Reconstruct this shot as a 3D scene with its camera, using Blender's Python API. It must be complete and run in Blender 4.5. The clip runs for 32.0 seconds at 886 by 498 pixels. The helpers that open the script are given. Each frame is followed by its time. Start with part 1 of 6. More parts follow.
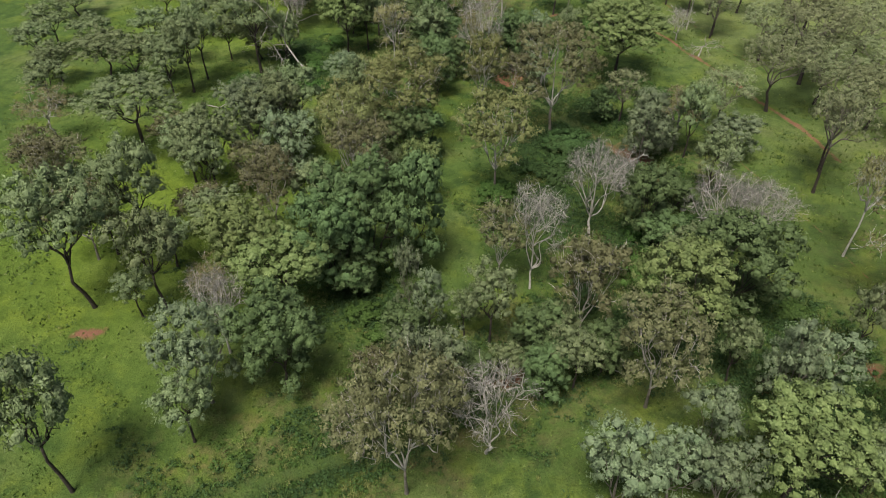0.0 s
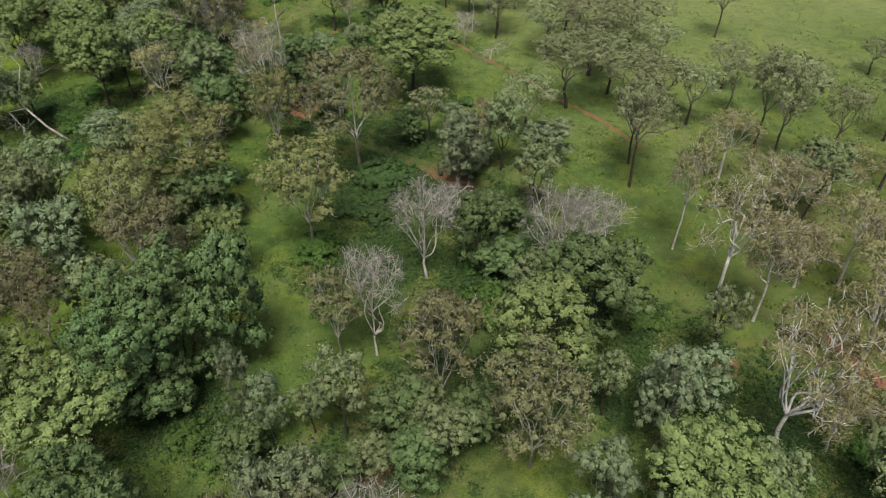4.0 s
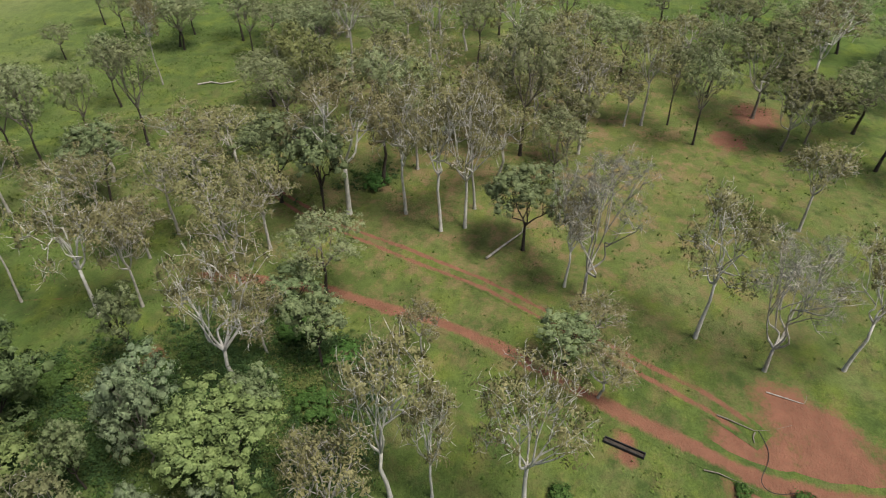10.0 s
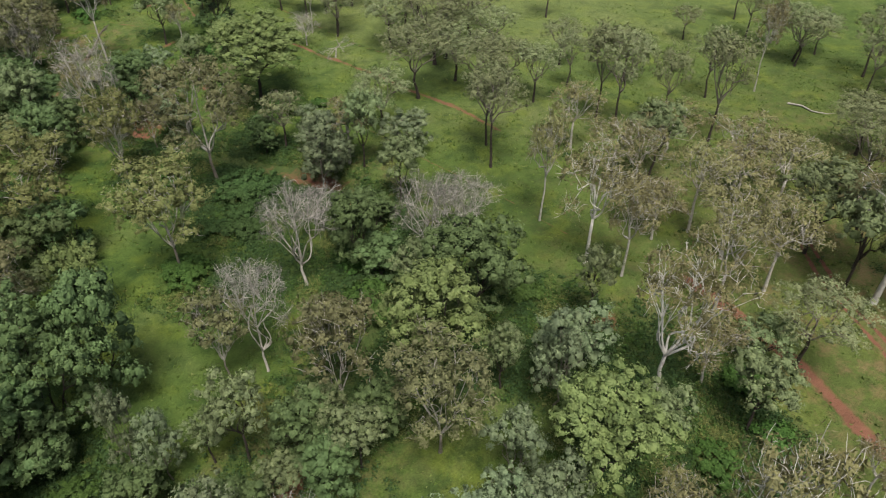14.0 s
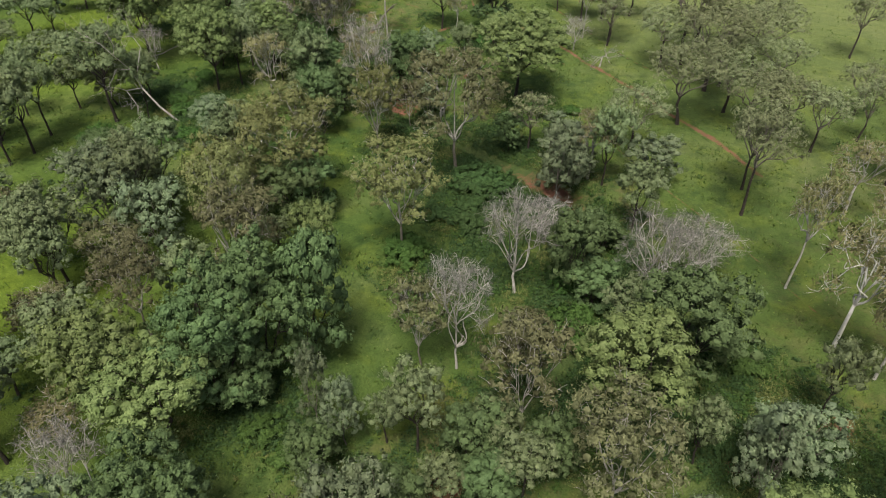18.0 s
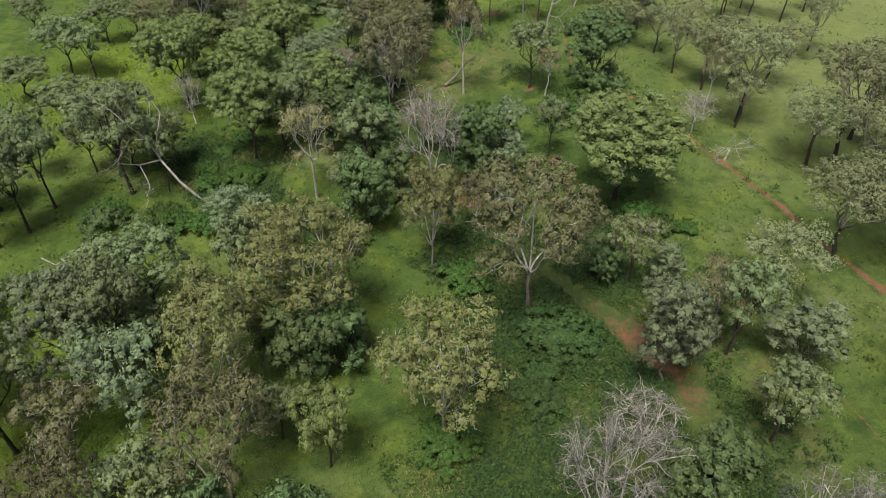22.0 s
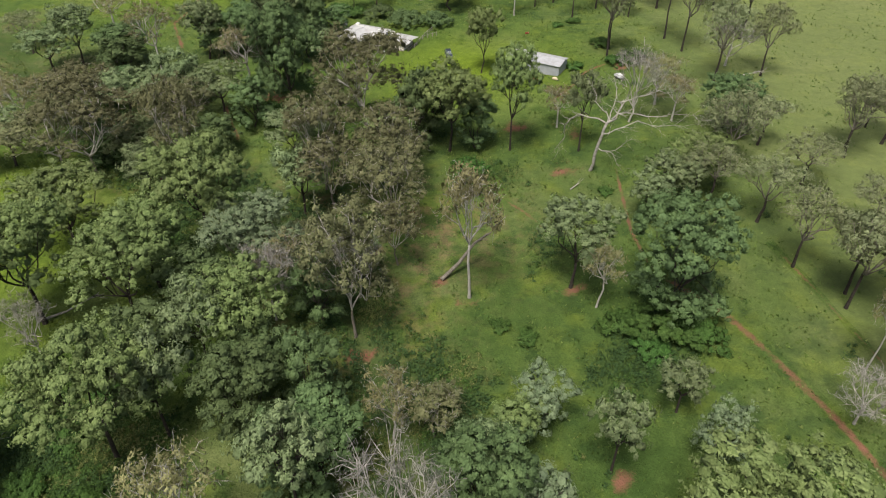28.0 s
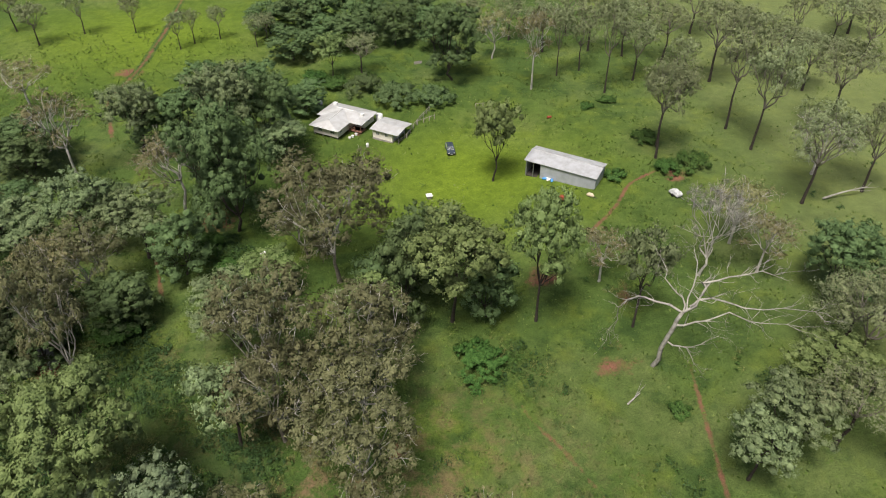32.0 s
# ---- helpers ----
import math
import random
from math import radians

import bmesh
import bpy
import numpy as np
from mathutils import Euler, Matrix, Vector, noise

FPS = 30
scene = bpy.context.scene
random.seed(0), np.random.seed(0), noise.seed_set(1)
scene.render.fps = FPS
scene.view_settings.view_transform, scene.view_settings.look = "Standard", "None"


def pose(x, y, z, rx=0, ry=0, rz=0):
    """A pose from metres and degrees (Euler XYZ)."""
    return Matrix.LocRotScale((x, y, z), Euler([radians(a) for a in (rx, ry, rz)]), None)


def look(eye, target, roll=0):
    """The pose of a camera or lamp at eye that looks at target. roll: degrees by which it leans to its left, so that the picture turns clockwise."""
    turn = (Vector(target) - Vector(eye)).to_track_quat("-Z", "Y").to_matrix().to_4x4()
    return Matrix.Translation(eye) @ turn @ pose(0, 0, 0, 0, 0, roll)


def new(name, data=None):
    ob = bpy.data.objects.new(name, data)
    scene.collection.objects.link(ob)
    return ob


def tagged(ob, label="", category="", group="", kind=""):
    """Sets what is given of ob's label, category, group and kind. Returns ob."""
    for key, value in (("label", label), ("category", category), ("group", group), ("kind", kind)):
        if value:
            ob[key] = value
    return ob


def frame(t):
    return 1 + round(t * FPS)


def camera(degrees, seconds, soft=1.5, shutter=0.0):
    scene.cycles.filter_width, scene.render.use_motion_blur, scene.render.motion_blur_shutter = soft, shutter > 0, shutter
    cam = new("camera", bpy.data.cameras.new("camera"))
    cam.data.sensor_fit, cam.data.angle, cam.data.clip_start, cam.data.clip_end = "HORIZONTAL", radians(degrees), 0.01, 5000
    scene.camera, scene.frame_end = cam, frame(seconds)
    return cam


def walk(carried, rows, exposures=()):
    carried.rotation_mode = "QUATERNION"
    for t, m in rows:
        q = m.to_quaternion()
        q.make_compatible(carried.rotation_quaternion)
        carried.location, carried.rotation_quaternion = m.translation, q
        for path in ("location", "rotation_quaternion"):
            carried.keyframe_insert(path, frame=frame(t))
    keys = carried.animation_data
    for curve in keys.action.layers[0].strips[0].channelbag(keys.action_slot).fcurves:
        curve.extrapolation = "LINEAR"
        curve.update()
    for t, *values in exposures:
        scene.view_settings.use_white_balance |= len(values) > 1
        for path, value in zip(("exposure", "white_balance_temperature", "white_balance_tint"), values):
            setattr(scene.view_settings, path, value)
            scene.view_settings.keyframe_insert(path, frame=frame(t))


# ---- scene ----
# One valley of open gum woodland with a creek gully, red dirt tracks, a farm house and a shed.
# x to the right of the first view, y ahead of it; metres.
cam = camera(66.5, 32.0, soft=1.05, shutter=0.2)
# seconds, eye, turn to the left, pitch, roll
PATH = [
    (0, 0.00, 0.00, 72.96, 0.00, -38.05, 0.09),
    (0.5, 0.01, 6.05, 73.04, -0.00, -38.05, 0.10),
    (1, 0.19, 10.75, 73.08, 0.02, -38.04, 0.10),
    (1.5, 0.38, 14.09, 73.12, 0.09, -38.04, -0.00),
    (2, 0.66, 16.14, 73.08, 0.10, -38.04, -0.06),
    (2.5, 1.03, 16.88, 72.98, -0.05, -38.05, -0.07),
    (3, 1.46, 16.80, 72.85, -6.98, -38.05, -0.09),
    (3.5, 1.47, 16.66, 72.72, -13.69, -38.06, 0.00),
    (5.5, 0.70, 16.16, 72.60, -34.17, -38.07, 0.22),
    (6, 0.61, 16.10, 72.51, -40.87, -38.08, 0.09),
    (6.5, 0.53, 15.95, 72.47, -47.80, -38.08, 0.08),
    (7, 0.37, 15.53, 72.46, -54.45, -38.08, -0.00),
    (7.5, 0.38, 15.21, 72.40, -60.31, -38.08, -0.15),
    (8, 0.29, 14.92, 72.35, -66.05, -38.09, -0.27),
    (8.5, 0.08, 14.86, 72.28, -73.25, -38.09, -0.30),
    (9, -0.07, 15.12, 72.21, -80.75, -38.09, -0.21),
    (9.5, -0.19, 15.43, 72.16, -85.71, -38.10, -0.08),
    (10, -0.17, 15.73, 72.11, -82.60, -38.10, 0.00),
    (10.5, -0.13, 15.96, 72.07, -76.71, -38.10, 0.04),
    (11, -0.08, 15.97, 72.04, -71.07, -38.11, 0.05),
    (11.5, -0.10, 16.21, 72.01, -65.12, -38.11, 0.03),
    (12, -0.09, 16.44, 71.99, -58.48, -38.12, 0.03),
    (12.5, -0.12, 16.45, 72.00, -51.33, -38.12, 0.10),
    (13, -0.14, 16.60, 72.02, -44.43, -38.12, 0.14),
    (13.5, -0.09, 16.70, 72.02, -38.37, -38.13, 0.14),
    (14, 0.04, 16.78, 72.00, -32.78, -38.13, 0.19),
    (14.5, 0.21, 16.80, 71.97, -27.33, -38.14, 0.09),
    (15, 0.16, 16.79, 71.93, -21.94, -38.14, 0.11),
    (15.5, 0.16, 16.89, 71.86, -16.33, -38.15, 0.08),
    (17.5, 0.92, 18.48, 71.77, -9.88, -38.16, 0.00),
    (18, 1.34, 21.04, 71.72, -9.86, -38.17, 0.02),
    (18.5, 1.99, 24.51, 71.68, -9.81, -38.18, 0.06),
    (19, 2.97, 28.65, 71.64, -9.59, -38.19, -0.01),
    (19.5, 3.92, 33.34, 71.63, -8.08, -38.19, -0.03),
    (20, 4.91, 38.31, 71.63, -4.51, -38.20, -0.05),
    (20.5, 5.98, 43.76, 71.63, -2.14, -38.20, -0.04),
    (21, 6.80, 49.34, 71.63, -2.12, -38.21, -0.03),
    (21.5, 7.75, 55.38, 71.64, -2.00, -38.21, -0.02),
    (22, 8.60, 61.71, 71.63, -1.88, -38.21, -0.12),
    (22.5, 8.95, 67.99, 71.61, -1.93, -38.22, -0.02),
    (23, 9.30, 74.46, 71.59, -1.94, -38.22, -0.03),
    (23.5, 9.67, 81.23, 71.56, -1.93, -38.22, -0.08),
    (24, 10.14, 87.74, 71.53, -1.84, -38.23, -0.12),
    (24.5, 10.44, 94.25, 71.50, -1.83, -38.23, -0.13),
    (25, 10.65, 100.83, 71.46, -1.85, -38.23, -0.07),
    (25.5, 11.14, 107.45, 71.44, -1.75, -38.23, -0.12),
    (27.5, 13.91, 132.21, 71.48, -0.54, -38.23, -0.07),
    (28, 14.15, 138.79, 71.52, -0.47, -38.23, -0.05),
    (28.5, 14.34, 145.57, 71.53, -0.42, -38.23, -0.04),
    (29, 14.59, 152.27, 71.54, -0.35, -38.23, -0.03),
    (29.5, 14.79, 158.97, 71.54, -0.27, -38.23, -0.07),
    (30, 14.91, 165.73, 71.56, -0.26, -38.22, 0.05),
    (30.5, 14.94, 172.43, 71.55, -0.23, -38.23, 0.04),
    (31, 14.77, 179.13, 71.56, -0.37, -38.22, 0.15),
    (31.5, 14.62, 185.63, 71.56, -0.45, -38.22, 0.11),
    (32, 14.53, 192.40, 71.58, -0.54, -38.22, 0.06),
]


def heading(x, y, z, yaw, pitch, roll):
    return pose(x, y, z, 90 + pitch, 0, yaw) @ pose(0, 0, 0, 0, 0, roll)


walk(cam, [(t, heading(x, y, z, yaw, pitch, roll)) for t, x, y, z, yaw, pitch, roll in PATH],
     exposures=((0.0, 0.50), (32.0, 0.50)))

# ---- daylight: a bright, thinly overcast sky ----
world = bpy.data.worlds.new("overcast_sky")
scene.world = world
world.use_nodes = True
wn = world.node_tree.nodes
sky = wn.new("ShaderNodeTexSky")
sky.sky_type, sky.sun_disc = "NISHITA", False
sky.sun_elevation, sky.sun_rotation = radians(66), radians(205)
sky.air_density, sky.dust_density, sky.ozone_density = 1.0, 4.0, 1.0
world.node_tree.links.new(sky.outputs[0], wn["Background"].inputs[0])
wn["Background"].inputs[1].default_value = 0.07

sun = new("sun", bpy.data.lights.new("sun", "SUN"))
sun.data.energy, sun.data.angle, sun.data.color = 3.9, radians(20), (1.0, 0.96, 0.88)
SUN_AZ, SUN_EL = radians(205), radians(66)
sun.matrix_world = look((0, 0, 200), (-math.sin(SUN_AZ) * math.cos(SUN_EL), -math.cos(SUN_AZ) * math.cos(SUN_EL), 200 - math.sin(SUN_EL)))


# ---- materials ----
def material(name, rough=0.85, metal=0.0, spec=0.3):
    m = bpy.data.materials.new(name)
    m.use_nodes = True
    b = m.node_tree.nodes["Principled BSDF"]
    b.inputs["Roughness"].default_value, b.inputs["Metallic"].default_value = rough, metal
    b.inputs["Specular IOR Level"].default_value = spec
    return m, m.node_tree.nodes, m.node_tree.links, b


def noise_node(n, l, scale, detail=4.0, rough=0.6, coords="Object"):
    tc = n.new("ShaderNodeTexCoord")
    t = n.new("ShaderNodeTexNoise")
    t.inputs["Scale"].default_value, t.inputs["Detail"].default_value, t.inputs["Roughness"].default_value = scale, detail, rough
    l.new(tc.outputs[coords], t.inputs["Vector"])
    return t.outputs["Fac"]


def ramp(n, l, fac, *stops):
    r = n.new("ShaderNodeValToRGB")
    e = r.color_ramp.elements
    while len(e) < len(stops):
        e.new(0.5)
    for k, (p, c) in zip(e, stops):
        k.position, k.color = p, (*c, 1)
    l.new(fac, r.inputs[0])
    return r.outputs[0]


def mix(n, l, fac, a, b, how="MIX"):
    m = n.new("ShaderNodeMix")
    m.data_type, m.blend_type = "RGBA", how
    for v, s in ((fac, m.inputs[0]), (a, m.inputs[6]), (b, m.inputs[7])):
        if isinstance(v, (int, float)):
            s.default_value = v
        elif isinstance(v, tuple):
            s.default_value = (*v, 1)
        else:
            l.new(v, s)
    return m.outputs[2]


def maths(n, l, op, a, b=0.0, clamp=False):
    m = n.new("ShaderNodeMath")
    m.operation, m.use_clamp = op, clamp
    for v, s in ((a, m.inputs[0]), (b, m.inputs[1])):
        if isinstance(v, (int, float)):
            s.default_value = v
        else:
            l.new(v, s)
    return m.outputs[0]


def bump(n, l, b, height, strength, dist):
    k = n.new("ShaderNodeBump")
    k.inputs["Strength"].default_value, k.inputs["Distance"].default_value = strength, dist
    l.new(height, k.inputs["Height"])
    l.new(k.outputs[0], b.inputs["Normal"])


def leaf_material(name, dark, mid, pale, through_light=0.16):
    """Foliage whose sprays and trees each differ a little in tone, and let some light through."""
    m, n, l, b = material(name, 0.7, 0.0, 0.22)
    g = n.new("ShaderNodeNewGeometry")
    o = n.new("ShaderNodeObjectInfo")
    c = ramp(n, l, g.outputs["Random Per Island"], (0.0, tuple(0.85 * k + 0.15 * h for k, h in zip(dark, mid))), (0.5, mid), (1.0, tuple(0.85 * k + 0.15 * h for k, h in zip(pale, mid))))
    hsv = n.new("ShaderNodeHueSaturation")
    l.new(c, hsv.inputs["Color"])
    l.new(maths(n, l, "MULTIPLY_ADD", o.outputs["Random"], 0.03), hsv.inputs["Hue"])
    hue = hsv.inputs["Hue"].links[0].from_node
    hue.inputs[2].default_value = 0.485
    val = maths(n, l, "MULTIPLY_ADD", o.outputs["Random"], 0.35)
    val.node.inputs[2].default_value = 0.82
    l.new(val, hsv.inputs["Value"])
    patch = ramp(n, l, noise_node(n, l, 0.55, 3, 0.6), (0.3, (0.78, 0.80, 0.80)), (0.7, (1.18, 1.16, 1.1)))
    tint = mix(n, l, 1.0, hsv.outputs[0], patch, "MULTIPLY")
    l.new(tint, b.inputs["Base Color"])
    bump(n, l, b, noise_node(n, l, 4.5, 3, 0.7), 0.7, 0.2)
    t = n.new("ShaderNodeBsdfTranslucent")
    l.new(tint, t.inputs["Color"])
    s = n.new("ShaderNodeMixShader")
    s.inputs[0].default_value = through_light
    l.new(b.outputs[0], s.inputs[1])
    l.new(t.outputs[0], s.inputs[2])
    l.new(s.outputs[0], n["Material Output"].inputs[0])
    return m


def plain(name, a, b_, scale=3.0, rough=0.8, metal=0.0, rel=0.2, dist=0.02):
    """A surface that wanders between two tones, with fine relief."""
    m, n, l, b = material(name, rough, metal)
    f = noise_node(n, l, scale, 6)
    l.new(ramp(n, l, f, (0.3, a), (0.7, b_)), b.inputs["Base Color"])
    bump(n, l, b, noise_node(n, l, scale * 6, 3), rel, dist)
    return m


LEAF = {
    "G": leaf_material("grey_green_gum_leaves", (0.122, 0.164, 0.064), (0.166, 0.208, 0.102), (0.222, 0.272, 0.130)),
    "D": leaf_material("dark_green_leaves", (0.074, 0.115, 0.038), (0.102, 0.152, 0.060), (0.138, 0.196, 0.078)),
    "L": leaf_material("fresh_green_leaves", (0.124, 0.174, 0.056), (0.165, 0.222, 0.076), (0.228, 0.286, 0.112)),
    "B": leaf_material("brownish_gum_leaves", (0.100, 0.102, 0.046), (0.136, 0.137, 0.064), (0.188, 0.186, 0.096)),
    "Y": leaf_material("yellow_olive_leaves", (0.132, 0.148, 0.052), (0.176, 0.194, 0.072), (0.230, 0.242, 0.098)),
    "P": leaf_material("thin_olive_leaves", (0.142, 0.132, 0.060), (0.192, 0.180, 0.084), (0.255, 0.238, 0.122)),
    "W": leaf_material("dry_grey_twig_leaves", (0.135, 0.130, 0.112), (0.185, 0.178, 0.155), (0.255, 0.245, 0.22)),
    "S": leaf_material("silver_green_leaves", (0.118, 0.162, 0.076), (0.164, 0.206, 0.118), (0.215, 0.265, 0.145)),
    "K": leaf_material("bright_weed_leaves", (0.040, 0.085, 0.016), (0.060, 0.120, 0.025), (0.094, 0.165, 0.038)),
    "O": leaf_material("grey_olive_gum_leaves", (0.142, 0.168, 0.078), (0.188, 0.214, 0.106), (0.248, 0.274, 0.148)),
    "Q": None,
    "V": leaf_material("deep_green_bush_leaves", (0.032, 0.064, 0.018), (0.050, 0.094, 0.027), (0.080, 0.135, 0.042)),
}
BARK_DARK = plain("dark_fissured_bark", (0.022, 0.017, 0.013), (0.065, 0.052, 0.042), 2.5, 0.95, 0, 0.8, 0.06)
LEAF["Q"] = LEAF["P"]
BARK_GREY = plain("grey_brown_bark", (0.10, 0.085, 0.065), (0.22, 0.195, 0.16), 2.0, 0.9, 0, 0.5, 0.04)
BARK_PALE = plain("pale_smooth_gum_bark", (0.24, 0.22, 0.19), (0.50, 0.47, 0.42), 1.6, 0.75, 0, 0.3, 0.02)
BARK_WHITE = plain("white_gum_bark", (0.36, 0.34, 0.305), (0.66, 0.63, 0.58), 1.3, 0.7, 0, 0.3, 0.02)
BARK_DEAD = plain("weathered_dead_wood", (0.17, 0.155, 0.135), (0.42, 0.39, 0.345), 1.4, 0.85, 0, 0.4, 0.02)

# ---- the lie of the land ----
CREEK = [(-30, 48), (-4, 60), (13, 71), (38, 92), (46, 113), (46, 127), (34.5, 145), (24, 162), (15, 180), (3, 212), (-13, 244), (-44, 262), (-80, 296), (-120, 350)]


def off_line(px, py, line):
    """Distance of points from a broken line."""
    best = np.full(np.shape(px), 1e9)
    for (ax, ay), (bx, by) in zip(line, line[1:]):
        dx, dy = bx - ax, by - ay
        s = np.clip(((px - ax) * dx + (py - ay) * dy) / (dx * dx + dy * dy), 0, 1)
        best = np.minimum(best, np.hypot(px - ax - s * dx, py - ay - s * dy))
    return best


def rolling(x, y):
    return (0.35 * np.sin(x * 0.071 + 1.3) * np.cos(y * 0.053) + 0.22 * np.sin(x * 0.17 + y * 0.11) + 0.12 * np.sin(x * 0.41 - y * 0.33))


def land(x, y):
    """Height of the ground."""
    x, y = np.asarray(x, float), np.asarray(y, float)
    d = off_line(x, y, CREEK)
    return -2.6 + 2.1 * np.tanh((x - 42) / 22) + rolling(x, y) - 2.4 * np.exp(-(d / 3.6) ** 2)


def land_at(x, y):
    return float(land(x, y))


# thickets of weeds and scrub: x, y, radius
SCRUB = [(31, 150, 12), (37, 143, 9), (25, 134, 11), (-38, 194, 11), (-30, 176, 11), (-20, 163, 9), (-34, 97, 8), (-25, 82, 8), (37, 99, 10), (26, 127, 8), (-11, 79, 8), (48, 85, 8), (27, 74, 9),
         (42, 165, 7), (-43, 242, 10), (0, 261, 7), (-23, 287, 7), (24, 260, 5), (18, 110, 9), (50, 40, 12), (40, 205, 6), (-36, 270, 6), (-55, 275, 8), (15, 200, 8), (-8, 232, 8),
         (114, 45, 6), (61, 52, 8), (54, 57, 10), (62, 41, 7), (55, 73, 8), (48, 39, 8), (40, 103, 8), (158, 76, 6), (44, 76, 10), (104, -38, 4), (65, 59, 8), (-24, 231, 8), (-37, 238, 8), (33, 234, 5), (50, 211, 7), (-30, 194, 10),
         (13, 154, 7), (20, 143, 7), (29, 139, 7), (35, 131, 7), (-42, 188, 7), (-30, 181, 7), (12, 110, 6), (42, 107, 7), (20, 103, 5), (-13, 87, 7), (25, 120, 6), (49, 77, 7), (61, 48, 7), (44, 67, 7), (64, 38, 7), (51, 47, 7)]


def scrub(x, y):
    """How thick the low weeds and scrub stand, 0 to 1."""
    d = off_line(x, y, CREEK)
    s = 1.1 * np.exp(-((d / 9) ** 2)) - np.clip((45 - y) / 60, 0, 0.3) + sum(0.95 * np.exp(-((x - a) ** 2 + (y - b) ** 2) / r**2) for a, b, r in SCRUB)
    wild = np.sin(x * 0.21 + 1.7) * np.cos(y * 0.17) + 0.6 * np.sin(x * 0.47 + y * 0.39) + 0.4 * np.sin(x * 0.9 - y * 0.8)
    return np.clip(s + 0.28 * wild - 0.30, 0, 1)


def spread(step, lo, hi, out):
    mid = list(np.arange(lo, hi + 0.1, step))
    far, w, e = [], step, 0.0
    while e < out:
        w *= 1.35
        e += w
        far.append(e)
    return np.array([lo - f for f in far[::-1]] + mid + [hi + f for f in far])


# bare red earth: x, y, radius
BARE = [(63.5, -22, 5), (52, -20, 8), (51, -28, 7), (52, -38, 7), (60, -40, 4), (55, -25, 9), (60, -27, 5), (57, -14, 4), (54.8, -0.7, 2.6), (61, 66, 2.6), (150, -38, 7), (137, -29, 5),
        (62.5, 308, 2.5), (32, 279.6, 2.8), (40.5, 260, 2.2), (9, 246, 2), (-44.6, 262, 3.5), (-28, 298, 4), (-69, 367, 4), (1.4, 211, 2.6),
        (18.5, 221, 1.8), (14.6, 226, 1.8), (36, 223, 2), (45, 274, 2.2), (-57, 77, 2.2), (46, 64, 2), (37, 187, 2), (16, 176, 4), (19, 179, 6)]
xs, ys = spread(2.8, -190, 270, 2600), spread(2.8, -130, 470, 2600)
GX, GY = np.meshgrid(xs, ys)
GZ = land(GX, GY)
bare = np.zeros_like(GX)
for bx, by, br in BARE:
    d = np.hypot(GX - bx, (GY - by) * 1.15)
    bare = np.maximum(bare, np.clip(1.6 - d / br, 0, 1))
bare = np.maximum(bare, 0.30 * np.exp(-(((GX - 35) / 34) ** 2 + ((GY - 252) / 30) ** 2)) + 0.26 * np.exp(-(((GX - 60) / 22) ** 2 + ((GY - 185) / 40) ** 2)))
dc = off_line(GX, GY, CREEK)
shows = sum(np.exp(-((GX - bx) ** 2 + (GY - by) ** 2) / br**2) for bx, by, br in ((41, 132, 17), (16, 178, 8), (-44, 262, 11), (10, 70, 6)))
bare = np.maximum(bare, 0.9 * np.exp(-((dc - 1.2) / 2.4) ** 2) * np.clip(shows, 0, 1))
lush = np.exp(-(((GX - 22) / 26) ** 2 + ((GY - 314) / 22) ** 2)) + 0.9 * np.exp(-(((GX + 75) / 40) ** 2 + ((GY - 395) / 35) ** 2)) + 0.6 * np.exp(-(((GX + 60) / 30) ** 2 + ((GY - 110) / 40) ** 2)) + 0.8 * np.exp(-(((GX + 72) / 26) ** 2 + ((GY - 235) / 40) ** 2))
litter = 1.05 * np.exp(-(((GX - 125) / 62) ** 2 + ((GY - 15) / 62) ** 2)) + 0.8 * np.exp(-((dc - 6) / 7) ** 2) * 0.45 + 0.6 * np.exp(-(((GX - 10) / 22) ** 2 + ((GY - 240) / 16) ** 2))
idx = np.arange(GX.size).reshape(GX.shape)
quads = np.stack([idx[:-1, :-1], idx[:-1, 1:], idx[1:, 1:], idx[1:, :-1]], -1).reshape(-1, 4)
me = bpy.data.meshes.new("ground")
me.from_pydata(np.stack([GX.ravel(), GY.ravel(), GZ.ravel()], 1).tolist(), [], quads.tolist())
for key, val in (("bare", bare), ("lush", np.clip(lush, 0, 1)), ("litter", np.clip(litter, 0, 1)), ("olive", np.exp(-(((GX - 135) / 75) ** 2 + ((GY - 20) / 80) ** 2))), ("scrub", scrub(GX, GY)), ("pale", 0.8 / (1 + np.exp(-(GX - 78) / 9)) / (1 + np.exp(-(GY - 165) / 20)))):
    me.attributes.new(key, "FLOAT", "POINT").data.foreach_set("value", val.ravel().astype(np.float32))
me.polygons.foreach_set("use_smooth", [True] * len(me.polygons))


def earth_tone(n, l):
    f = noise_node(n, l, 0.35, 6)
    return mix(n, l, noise_node(n, l, 2.6, 5), ramp(n, l, f, (0.3, (0.140, 0.050, 0.032)), (0.7, (0.270, 0.108, 0.070))), (0.175, 0.100, 0.062))


